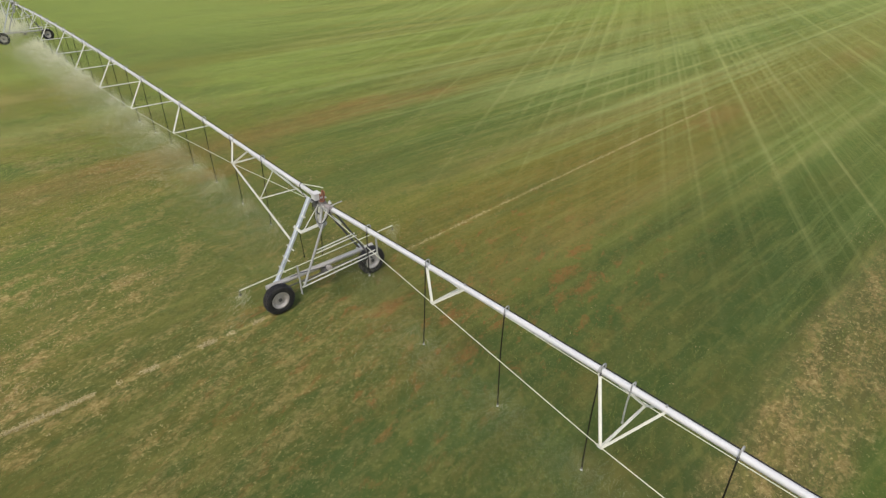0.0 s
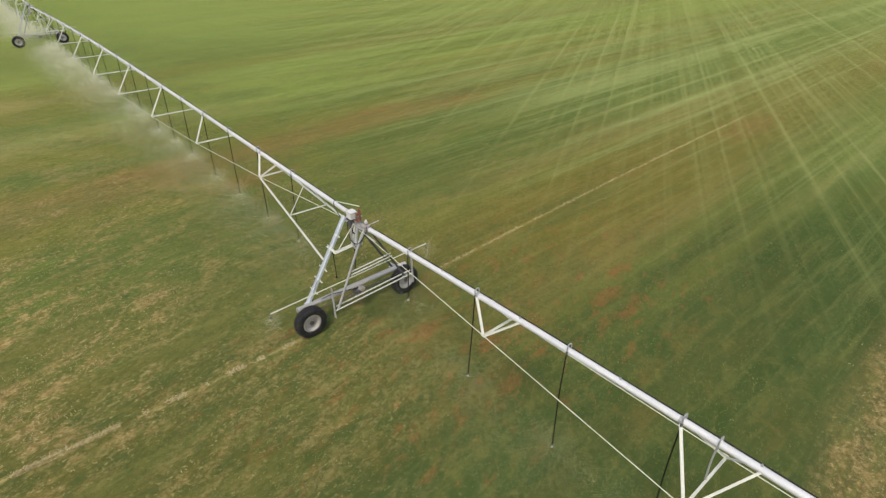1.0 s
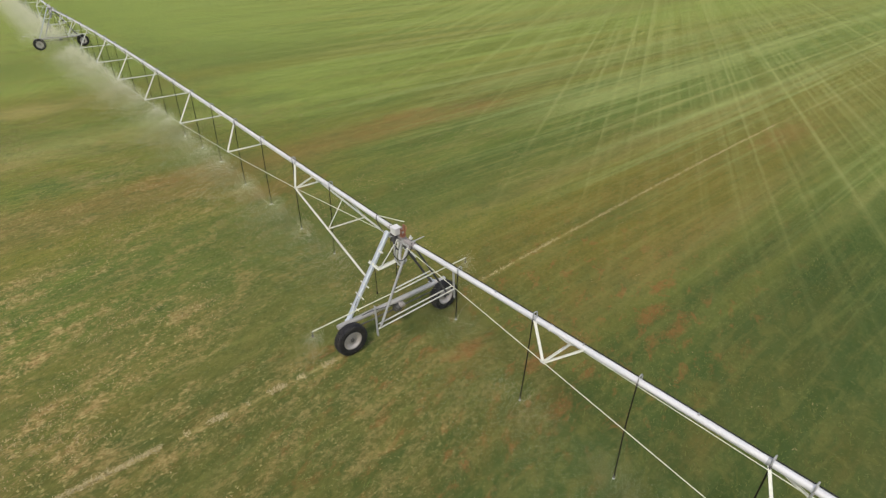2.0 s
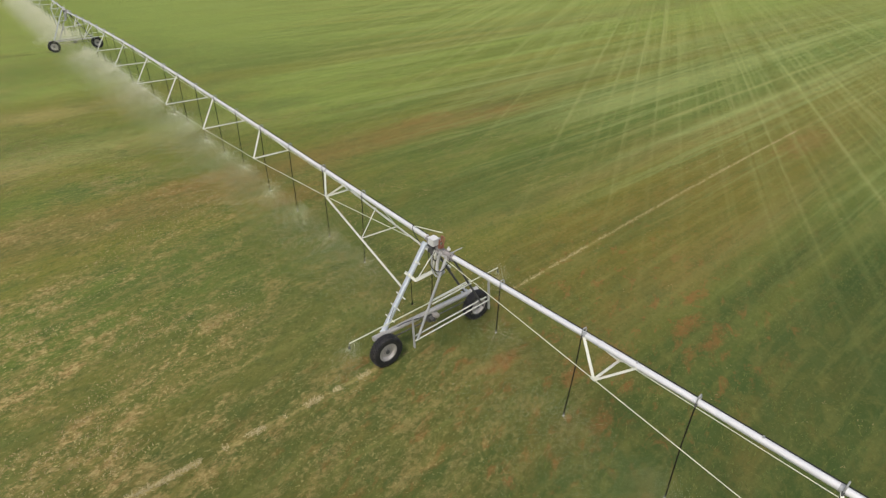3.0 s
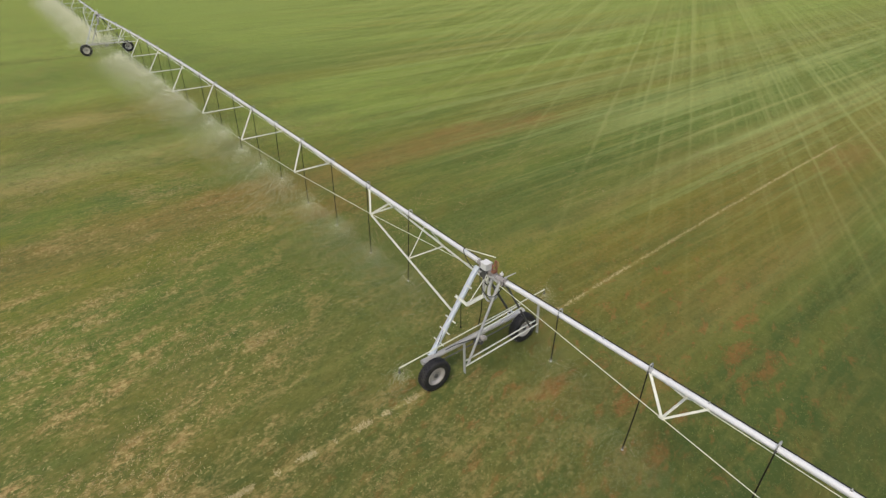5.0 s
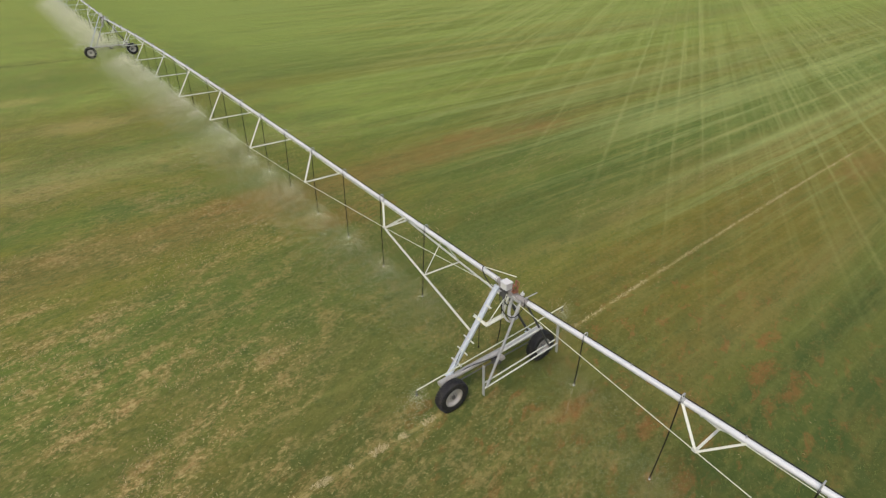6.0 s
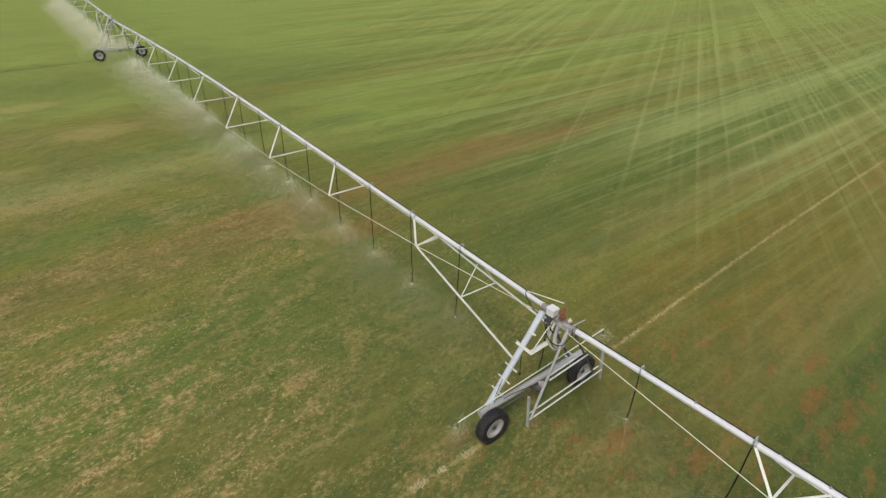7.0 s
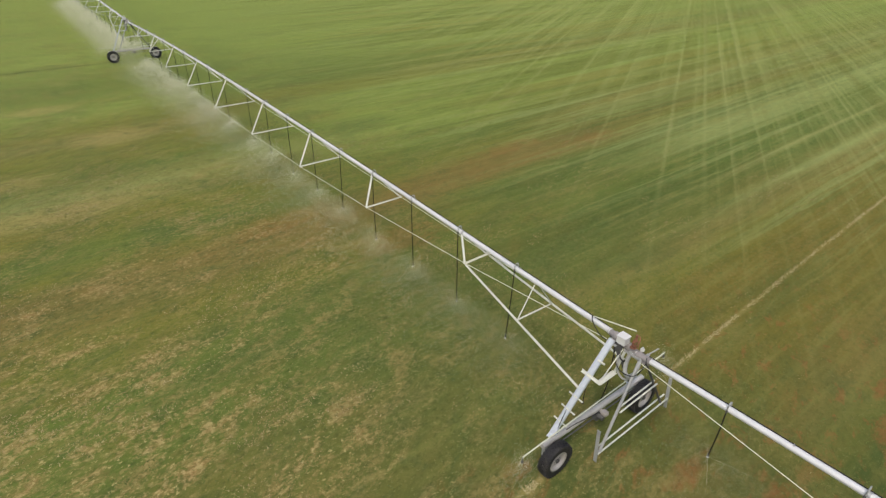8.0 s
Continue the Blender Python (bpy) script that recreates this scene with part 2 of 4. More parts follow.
    # straight drill lines across the bands: place, strength, half width
    drill = n.math("ADD", n.math("MULTIPLY", x, 0.86), n.math("MULTIPLY", y, 0.51))
    drill = n.math("ADD", drill, n.math("MULTIPLY", n.math("SUBTRACT", n.noise(n.stretch(p, (0.15, 0.15, 0.15)), 1.0, 2), 0.5), 0.22))
    lines_a = [(-17.2, 0.3, 0.2), (-14.1, 0.5, 0.2), (-12.5, 0.6, 0.2), (-8.6, 0.25, 0.15), (-4.1, 0.45, 0.2), (0.55, 0.7, 0.18), (3.0, 0.45, 0.13), (4.72, 0.9, 0.12), (6.6, 0.5, 0.14), (8.3, 0.35, 0.12)]
    lines_b = [(10.6, 0.35, 0.14), (12.4, 0.3, 0.14), (14.1, 0.6, 0.16), (16.2, 0.35, 0.14), (18.4, 0.6, 0.16), (20.2, 0.35, 0.15), (22.2, 0.65, 0.16), (25.4, 0.4, 0.15), (28.7, 0.5, 0.16), (32.0, 0.5, 0.16)]
    total = None
    for lines, low, high in ((lines_a, -20.0, 9.0), (lines_b, 9.0, 36.0)):
        rows = []
        for o, power, w in lines:
            c, w = (o - low) / (high - low), w / (high - low)
            rows += [(c - w, 0.0), (c, power), (c + w, 0.0)]
        one = n.ramp(n.math("DIVIDE", n.math("SUBTRACT", drill, low), high - low), rows)
        total = one if total is None else n.math("ADD", total, one)
    faint = n.noise(n.join(n.math("MULTIPLY", drill, 1.5), n.math("MULTIPLY", y, 0.008), 2.0), 1.0, 5, 0.8)
    broken = n.ramp(n.noise(n.stretch(p, (1.0, 0.5, 1.0)), 0.16, 4, 0.65), [(0.38, 0.35), (0.58, 1.0)])
    side, combed = along(4.0, 27.0), along(9.0, 42.0)
    base = n.mix(n.math("MULTIPLY", n.ramp(faint, [(0.51, 0.0), (0.64, 0.56)]), combed), base, (0.25, 0.275, 0.11))
    base = n.mix(n.math("MULTIPLY", n.ramp(faint, [(0.34, 0.25), (0.48, 0.0)]), combed), base, (0.088, 0.108, 0.028))
    comb = n.noise(n.join(n.math("MULTIPLY", drill, 0.62), n.math("MULTIPLY", y, 0.006), 6.0), 1.0, 4, 0.75)
    outfield = along(22.0, 60.0)
    base = n.mix(n.math("MULTIPLY", n.ramp(comb, [(0.50, 0.0), (0.62, 0.5)]), outfield), base, (0.32, 0.335, 0.135))
    base = n.mix(n.math("MULTIPLY", n.ramp(comb, [(0.38, 0.4), (0.48, 0.0)]), outfield), base, (0.145, 0.135, 0.030))
    lines_fac = n.math("MULTIPLY", n.math("MULTIPLY", total, broken), n.math("MULTIPLY", side, along(16.0, 60.0, 0.56, 0.92)))
    rows = []
    for r, power in ((-33.0, 0.5), (-27.2, 0.4), (-23.4, 0.5), (-21.2, 0.7), (-16.7, 0.5), (-10.2, 0.3), (-8.45, 0.8), (-6.1, 0.4), (-4.35, 0.9), (2.7, 0.3)):
        c, w = (r + 36.0) / 40.0, 0.14 / 40.0
        rows += [(c - w, 0.0), (c, power), (c + w, 0.0)]
    edge = n.ramp(n.math("DIVIDE", n.math("ADD", n.math("MULTIPLY_ADD", wob, 0.3, ring), 36.0), 40.0), rows)
    edge = n.math("MULTIPLY", n.math("MULTIPLY", edge, broken), n.math("MULTIPLY", side, 0.6))
    base = n.mix(edge, base, (0.34, 0.34, 0.16))
    base = n.mix(lines_fac, base, (0.36, 0.37, 0.175))
    # tufts: dry clumps, dark gaps, straw flecks
    tuft_place = sown(0.6)
    mott = n.noise(tuft_place, 1.5, 6, 0.68, 0.6)
    region = n.noise(sown(0.4), 0.34, 5, 0.65)
    behind_line = along(-4.0, 6.0, 1.0, 0.14)
    moist = n.ramp(n.math("DIVIDE", n.math("ADD", band, 28.0), 42.0), [(0.0, 0.25), (0.22, 0.5), (0.32, 0.72), (0.45, 0.78), (0.56, 1.0), (0.63, 0.95), (0.72, 0.55), (0.8, 0.34), (0.86, 0.16), (0.965, 0.12), (1.0, 0.6)])
    dry = n.math("MULTIPLY", n.math("MULTIPLY", n.ramp(region, [(0.40, 0.15), (0.54, 1.0)]), behind_line), moist)
    bare = n.ramp(n.math("DIVIDE", n.math("SUBTRACT", band, 12.6), 5.0), [(0.05, 0.0), (0.22, 0.6), (0.56, 0.6), (0.8, 0.1)])
    dry = n.math("MULTIPLY", dry, n.math("MULTIPLY_ADD", damp, -0.55, 1.0))
    dry = n.math("MAXIMUM", dry, n.math("MULTIPLY", bare, n.ramp(region, [(0.36, 0.5), (0.5, 1.0)])))
    calm = along(1.0, 18.0, 1.0, 0.25)
    base = n.mix(n.math("MULTIPLY", n.ramp(mott, [(0.34, 0.5), (0.47, 0.0)]), calm), base, (0.064, 0.098, 0.036))
    base = n.mix(n.math("MULTIPLY", n.ramp(mott, [(0.52, 0.0), (0.63, 0.45)]), dry), base, (0.235, 0.17, 0.072))
    base = n.mix(n.math("MULTIPLY", n.ramp(mott, [(0.51, 0.0), (0.63, 0.42)]), lawn), base, (0.150, 0.150, 0.050))
    clump = n.noise(tuft_place, 6.0, 5, 0.72, 0.4)
    crumb = n.noise(n.stretch(p, (1.0, 0.7, 1.0)), 6.5, 5, 0.72, 0.5)
    heap = n.math("ADD", n.math("MULTIPLY", n.noise(sown(0.45), 1.6, 4, 0.62, 0.3), 0.54), n.math("MULTIPLY", crumb, 0.46))
    base = n.mix(n.math("MULTIPLY", n.ramp(heap, [(0.48, 0.0), (0.585, 0.86)]), dry), base, n.mix(n.ramp(crumb, [(0.42, 0.0), (0.62, 1.0)]), (0.31, 0.185, 0.098), (0.46, 0.35, 0.19)))
    base = n.mix(n.math("MULTIPLY", n.ramp(clump, [(0.34, 0.55), (0.48, 0.0)]), calm), base, (0.055, 0.080, 0.022))
    base = n.mix(n.math("MULTIPLY", n.ramp(clump, [(0.56, 0.0), (0.66, 0.5)]), n.math("MULTIPLY_ADD", dry, 0.8, 0.2)), base, (0.30, 0.28, 0.12))
    fleck = n.noise(n.stretch(p, (1.0, 0.75, 1.0)), 9.0, 3, 0.6, 0.3)
    base = n.mix(n.math("MULTIPLY", n.ramp(fleck, [(0.60, 0.0), (0.68, 0.85)]), n.math("MULTIPLY_ADD", dry, 0.92, 0.08)), base, (0.46, 0.39, 0.21))
    # the wheel tracks of the two towers in view
    m = n.math("MAXIMUM", n.math("ADD", y, 2.0), 0.0)
    here = n.math("ADD", n.math("MULTIPLY", m, -0.06), n.math("MULTIPLY_ADD", n.math("MULTIPLY", m, m), 0.0006, -0.05))
    off = n.math("ABSOLUTE", n.math("SUBTRACT", n.math("SUBTRACT", x, here), n.math("MULTIPLY_ADD", n.noise(p, 1.2, 3), 0.16, -0.08)))
    strip = n.ramp(n.math("DIVIDE", off, 0.4), [(0.05, 1.0), (0.36, 0.0)])
    strip = n.math("MULTIPLY", strip, n.ramp(n.noise(n.stretch(p, (3.0, 1.0, 1.0)), 3.4, 4, 0.7), [(0.42, 0.15), (0.52, 1.0)]))
    fresh = n.math("GREATER_THAN", n.math("ABSOLUTE", n.math("SUBTRACT", y, 0.9)), 3.3)
    whole = n.math("GREATER_THAN", n.math("ABSOLUTE", n.math("ADD", y, 7.9)), 0.22)
    strip = n.math("MULTIPLY", n.math("MULTIPLY", strip, fresh), whole)
    base = n.mix(n.math("MULTIPLY", strip, n.ramp(n.math("DIVIDE", n.math("ADD", y, 9.5), 15.0), [(0.09, 0.7), (0.115, 0.36), (0.5, 0.34), (0.9, 0.24)])), base, (0.50, 0.40, 0.20))
    far = n.math("ABSOLUTE", n.math("ADD", n.math("SUBTRACT", x, n.math("MULTIPLY", y, -0.01)), n.math("MULTIPLY_ADD", n.noise(p, 0.8, 3), 0.5, 60.35)))
    rut = n.math("MULTIPLY", n.ramp(n.math("DIVIDE", far, 0.5), [(0.3, 1.0), (0.7, 0.0)]), n.math("LESS_THAN", y, -2.3))
    rut = n.math("MULTIPLY", rut, n.ramp(n.noise(n.stretch(p, (1.0, 1.0, 1.0)), 0.5, 3, 0.6), [(0.4, 0.2), (0.5, 1.0)]))
    base = n.mix(n.math("MULTIPLY", rut, 0.85), base, (0.028, 0.035, 0.014))
    return n.mix(1.0, base, (1.07, 1.05, 0.80), "MULTIPLY"), mott, clump, p


def turf():
    n = Nodes("field_turf")
    base, mott, clump, p = field_colour(n)
    height = n.math("ADD", n.math("MULTIPLY", mott, 0.6), n.math("MULTIPLY", clump, 0.4))
    n.shader.inputs["Specular IOR Level"].default_value = 0.15
    n.shader.inputs["Sheen Weight"].default_value = 0.92
    n.shader.inputs["Sheen Roughness"].default_value = 0.22
    n.shader.inputs["Sheen Tint"].default_value = (0.8, 0.9, 0.22, 1)
    return n.finish(base, 0.9, 0.0, height, 0.55, 0.1)


def leafage(name, a, b, c):
    n = Nodes(name)
    geo = n.add("ShaderNodeNewGeometry")
    colour = n.ramp(geo.outputs["Random Per Island"], [(0.0, a), (0.5, b), (1.0, c)])
    n.shader.inputs["Specular IOR Level"].default_value = 0.2
    return n.finish(colour, 0.8)


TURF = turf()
STRAW = leafage("straw", (0.34, 0.25, 0.12), (0.42, 0.35, 0.17), (0.28, 0.19, 0.09))
BLADES = leafage("green_blades", (0.08, 0.12, 0.026), (0.13, 0.16, 0.036), (0.18, 0.18, 0.05))
TRACK_STRAW = leafage("track_straw", (0.42, 0.35, 0.17), (0.52, 0.45, 0.23), (0.36, 0.28, 0.13))


# ---- mesh helpers ----
def part(name, bm, material, parent=None, label=""):
    """Links a bmesh as one mesh object, under a thing or under a part."""
    data = bpy.data.meshes.new(name)
    bm.to_mesh(data)
    bm.free()
    data.materials.append(material)
    ob = new(name, data)
    ob.parent = parent
    return tagged(ob, label) if label else ob


def share(name, mesh_ob, m, parent):
    """Another part on the mesh of a part that stands already."""
    ob = new(name, mesh_ob.data)
    ob.parent = parent
    ob.matrix_basis = m
    return ob


def frame_of(way):
    z = Vector(way).normalized()
    side = Vector((0, 0, 1)) if abs(z.z) < 0.95 else Vector((1, 0, 0))
    x = side.cross(z).normalized()
    return x, z.cross(x), z


def tube(bm, points, radius, seg=10, close=True):
    """A round bar or hose through the points; radius may be a list."""
    points = [Vector(p) for p in points]
    radii = radius if isinstance(radius, (list, tuple)) else [radius] * len(points)
    rings, x = [], None
    for i, p in enumerate(points):
        way = points[min(i + 1, len(points) - 1)] - points[max(i - 1, 0)]
        if x is None:
            x, y, z = frame_of(way)
        else:
            z = way.normalized()
            x = (x - z * x.dot(z)).normalized()
            y = z.cross(x)
        rings.append([bm.verts.new(p + (x * math.cos(a) + y * math.sin(a)) * radii[i]) for a in (2 * math.pi * k / seg for k in range(seg))])
    for a, b in zip(rings, rings[1:]):
        for k in range(seg):
            f = bm.faces.new((a[k], a[(k + 1) % seg], b[(k + 1) % seg], b[k]))
            f.smooth = seg > 6
    if close:
        for cap in (bm.faces.new(rings[0][::-1]), bm.faces.new(rings[-1])):
            for e in cap.edges:
                e.smooth = False
    return bm


def profile(bm, p, q, outline, side=None):
    """A straight bar from p to q with that cross-section, in (side, depth) coordinates."""
    p, q = Vector(p), Vector(q)
    z = (q - p).normalized()
    x = Vector(side) if side else frame_of(z)[0]
    x = (x - z * x.dot(z)).normalized()
    y = z.cross(x)
    a = [bm.verts.new(p + x * u + y * v) for u, v in outline]
    b = [bm.verts.new(q + x * u + y * v) for u, v in outline]
    k = len(outline)
    for i in range(k):
        bm.faces.new((a[i], a[(i + 1) % k], b[(i + 1) % k], b[i]))
    bm.faces.new(a[::-1])
    bm.faces.new(b)
    return bm


def angle_iron(bm, p, q, w=0.06, t=0.007, side=None):
    return profile(bm, p, q, [(0, 0), (w, 0), (w, t), (t, t), (t, w), (0, w)], side)


def flat(bm, p, q, w, t, side=None):
    return profile(bm, p, q, [(-w / 2, -t / 2), (w / 2, -t / 2), (w / 2, t / 2), (-w / 2, t / 2)], side)


def channel(bm, p, q, w, d, t, side=None):
    h = w / 2
    return profile(bm, p, q, [(-h, 0), (h, 0), (h, d), (h - t, d), (h - t, t), (-h + t, t), (-h + t, d), (-h, d)], side)


def block(bm, centre, size, bevel=0.0, turn=None):
    m = Matrix.Translation(centre) @ (turn or Matrix()) @ Matrix.Diagonal((*size, 1))
    made = bmesh.ops.create_cube(bm, size=1.0, matrix=m)
    if bevel:
        edges = list({e for v in made["verts"] for e in v.link_edges})
        bmesh.ops.bevel(bm, geom=edges, offset=bevel, segments=2, affect="EDGES")
    return bm


def arc(centre, u, v, radius, a0, a1, steps):
    c, u, v = Vector(centre), Vector(u), Vector(v)
    return [c + (u * math.cos(a) + v * math.sin(a)) * radius for a in (radians(a0 + (a1 - a0) * k / steps) for k in range(steps + 1))]


def curve_through(points, steps=6):
    """A smooth line through the points (Catmull-Rom)."""
    pts = [Vector(p) for p in points]
    pts = [pts[0] * 2 - pts[1]] + pts + [pts[-1] * 2 - pts[-2]]
    line = []
    for a, b, c, d in zip(pts, pts[1:], pts[2:], pts[3:]):
        for k in range(steps):
            t = k / steps
            line.append(0.5 * (2 * b + (c - a) * t + (2 * a - 5 * b + 4 * c - d) * t * t + (3 * b - a - 3 * c + d) * t ** 3))
    return line + [pts[-2]]


# ---- the field ----
def ground_z(x, y):
    u, v = x + 8, y - 6
    return 0.05 * noise.noise((u * 0.05, v * 0.05, 0)) * min(1.0, abs(u - 8) / 10) if max(abs(u), abs(v)) < 200 else 0.0


def ground_sheet():
    k, half = 130, 3500.0
    data = bpy.data.meshes.new("ground")
    axis = [math.sinh(6.2 * (2 * i / k - 1)) / math.sinh(6.2) * half for i in range(k + 1)]
    verts = [(u - 8, v + 6, ground_z(u - 8, v + 6)) for v in axis for u in axis]
    faces = [(j * (k + 1) + i, j * (k + 1) + i + 1, (j + 1) * (k + 1) + i + 1, (j + 1) * (k + 1) + i) for j in range(k) for i in range(k)]
    data.from_pydata(verts, [], faces)
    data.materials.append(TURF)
    return tagged(new("ground", data), "patchy green and rust-brown turf with curved bands and drill lines", "field", kind="structure")


ground_sheet()

# ---- the irrigation line: spans ----
SPAN, PIPE_R = 60.0, 0.078
NODE_Z = [3.43, 3.13, 3.04, 2.96, 2.93, 2.96, 3.04, 3.18, 3.43]
NODE_W = [0.53, 0.86, 1.10, 1.22, 1.26, 1.22, 1.10, 0.86, 0.52]
NODE_X = [6.6, 12.24, 18.2, 24.2, 30.2, 36.2, 42.1, 47.95, 53.94]


DROPS = [3.0, 5.83, 8.80] + [2.94 + 2.87 * k for k in range(3, 10)] + [55.9 - 2.87 * k for k in range(9)]
PLUGS = [4.42, 7.3] + [1.5 + 2.87 * k for k in range(3, 20)]


def pipe_z(x):
    u = min(max(x / SPAN, 0.0), 1.0)
    return 3.78 + 0.17 * u + 0.5 * math.sin(math.pi * u ** 0.85)


def build_span():
    span = tagged(new("irrigation_span"), "long galvanised water pipe span with underslung rod truss", "irrigation pipe", "spans of the irrigation line")
    cuts = [0.42] + [0.42 + (SPAN - 0.84) * i / 10 for i in range(1, 10)] + [SPAN - 0.42]
    for a, b in zip(cuts, cuts[1:]):
        bm = bmesh.new()
        tube(bm, [(a + (b - a) * i / 6, 0, pipe_z(a + (b - a) * i / 6)) for i in range(7)], PIPE_R, 20)
        part("pipe_section", bm, ZINC_PIPE, span)
    for c in cuts:
        bm = bmesh.new()
        tube(bm, [(c - 0.018, 0, pipe_z(c)), (c + 0.018, 0, pipe_z(c))], PIPE_R + 0.013, 18)
        for k in range(8):
            a = 2 * math.pi * k / 8
            tube(bm, [(c - 0.03, math.cos(a) * (PIPE_R + 0.003), pipe_z(c) + math.sin(a) * (PIPE_R + 0.003)), (c + 0.03, math.cos(a) * (PIPE_R + 0.003), pipe_z(c) + math.sin(a) * (PIPE_R + 0.003))], 0.01, 6)
        part("pipe_flange", bm, ZINC_PIPE, span)
    for i, (x, w, z) in enumerate(zip(NODE_X, NODE_W, NODE_Z)):
        for s in (-1, 1):
            top = x - 0.74
            bm = bmesh.new()
            angle_iron(bm, (top, s * 0.075, pipe_z(top) - 0.02), (x, s * w, z), 0.054, 0.008, (1, 0, 0))
            part("truss_leg", bm, ZINC_TRUSS, span)
            if i in (0, 1, 8):
                top = x + 0.76
                bm = bmesh.new()
                angle_iron(bm, (top, s * 0.075, pipe_z(top) + 0.03), (x + 0.02, s * w, z), 0.05, 0.007, (1, 0, 0))
                part("truss_brace", bm, ZINC_TRUSS, span)
            bm = bmesh.new()
            block(bm, (x, s * w, z), (0.12, 0.02, 0.09), 0.004)
            tube(bm, [(x, s * w - 0.025, z), (x, s * w + 0.025, z)], 0.018, 6)
            part("truss_knuckle", bm, ZINC_TRUSS, span)
        bm = bmesh.new()
        angle_iron(bm, (x, -w, z - 0.02), (x, w, z - 0.02), 0.05, 0.007, (0, 0, 1))
        part("cross_strut", bm, ZINC_TRUSS, span)
        bm = bmesh.new()
        tube(bm, [(x - 0.78, 0, pipe_z(x - 0.74)), (x - 0.70, 0, pipe_z(x - 0.74))], PIPE_R + 0.008, 18)
        part("pipe_clamp", bm, ZINC_FRAME, span)
    for s in (-1, 1):
        line = [(0.75, s * 0.2, 3.76)] + [(x, s * w, z) for x, w, z in zip(NODE_X, NODE_W, NODE_Z)] + [(SPAN - 0.35, s * 0.2, 3.83)]
        for a, b in zip(line, line[1:]):
            bm = bmesh.new()
            tube(bm, [a, b], 0.0105, 8)
            part("truss_rod", bm, ZINC_ROD, span)
        bm = bmesh.new()
        foot = (SPAN - 0.36, -1.10, 2.55) if s < 0 else (SPAN - 0.36, 0.98, 2.44)
        tube(bm, [(NODE_X[-1] + 0.1, s * 0.53, 3.40), foot], 0.036, 10)
        part("end_tube", bm, ZINC_TRUSS, span)
        bm = bmesh.new()
        angle_iron(bm, (SPAN - 3.13, -0.82 if s < 0 else 0.72, 2.98 if s < 0 else 2.93), (SPAN - 3.26, s * 0.06, 3.93), 0.036, 0.006, (1, 0, 0))
        part("end_brace", bm, ZINC_TRUSS, span)
    bm = bmesh.new()
    angle_iron(bm, (SPAN - 3.13, -0.82, 2.98), (SPAN - 3.13, 0.72, 2.93), 0.036, 0.006, (0, 0, 1))
    part("end_strut", bm, ZINC_TRUSS, span)
    bm = bmesh.new()
    tube(bm, [(0.5 + (SPAN - 1.0) * i / 40, 0.076, pipe_z(0.5 + (SPAN - 1.0) * i / 40) + 0.057 + 0.004 * math.sin(i * 1.7)) for i in range(41)], 0.013, 6)
    part("power_cable", bm, CABLE, span, "dark power cable strapped along the pipe")
    first = None
    for x in PLUGS:
        if first is None:
            bm = bmesh.new()
            tube(bm, [(0, 0, 0.07), (0, 0, 0.105)], 0.024, 10)
            tube(bm, [(0, 0, 0.105), (0, 0, 0.13)], 0.017, 6)
            first = part("outlet_plug", bm, ZINC_FRAME, span, "grey outlet plug")
            first.matrix_basis = pose(x, 0, pipe_z(x))
        else:
            share("outlet_plug", first, pose(x, 0, pipe_z(x)), span)
    return span


# ---- the irrigation line: wheeled towers ----
def tyre_mesh():
    bm = bmesh.new()
    R, W, seg = 0.567, 0.16, 48
    prof = [(0.315, -0.12), (0.36, -0.15), (0.46, -W), (0.52, -0.145), (0.544, -0.11), (0.55, 0.0), (0.544, 0.11), (0.52, 0.145), (0.46, W), (0.36, 0.15), (0.315, 0.12)]
    rings = []
    for k in range(seg):
        a = 2 * math.pi * k / seg
        rings.append([bm.verts.new((u, math.cos(a) * r, math.sin(a) * r)) for r, u in prof])
    for k in range(seg):
        a, b = rings[k], rings[(k + 1) % seg]
        for i in range(len(prof) - 1):
            bm.faces.new((a[i], b[i], b[i + 1], a[i + 1])).smooth = True
    # lugs: short diamond blocks in four staggered rows
    for k in range(34):
        for row, u in enumerate((-0.115, -0.04, 0.04, 0.115)):
            a = 2 * math.pi * (k + 0.5 * (row % 2)) / 34
            turn = Matrix.Rotation(a, 4, "X") @ Matrix.Translation((u, 0, R - 0.018 - (0.018 if row in (0, 3) else 0))) @ Matrix.Rotation(radians(35 if row < 2 else -35), 4, "Z")
            bmesh.ops.create_cube(bm, size=1.0, matrix=turn @ Matrix.Diagonal((0.085, 0.055, 0.04, 1)))
    return bm


def rim_mesh():
    bm = bmesh.new()
    seg = 40
    prof = [(0.325, -0.14), (0.33, -0.12), (0.285, -0.10), (0.27, 0.0), (0.285, 0.10), (0.30, 0.125), (0.33, 0.128), (0.33, 0.142), (0.30, 0.142), (0.27, 0.11), (0.24, 0.05), (0.16, 0.045), (0.12, 0.075), (0.075, 0.08), (0.0, 0.08)]
    rings = []
    for k in range(seg):
        a = 2 * math.pi * k / seg
        rings.append([bm.verts.new((u, math.cos(a) * max(r, 0.002), math.sin(a) * max(r, 0.002))) for r, u in prof])
    for k in range(seg):
        a, b = rings[k], rings[(k + 1) % seg]
        for i in range(len(prof) - 1):
            bm.faces.new((a[i], b[i], b[i + 1], a[i + 1])).smooth = True
    return bm


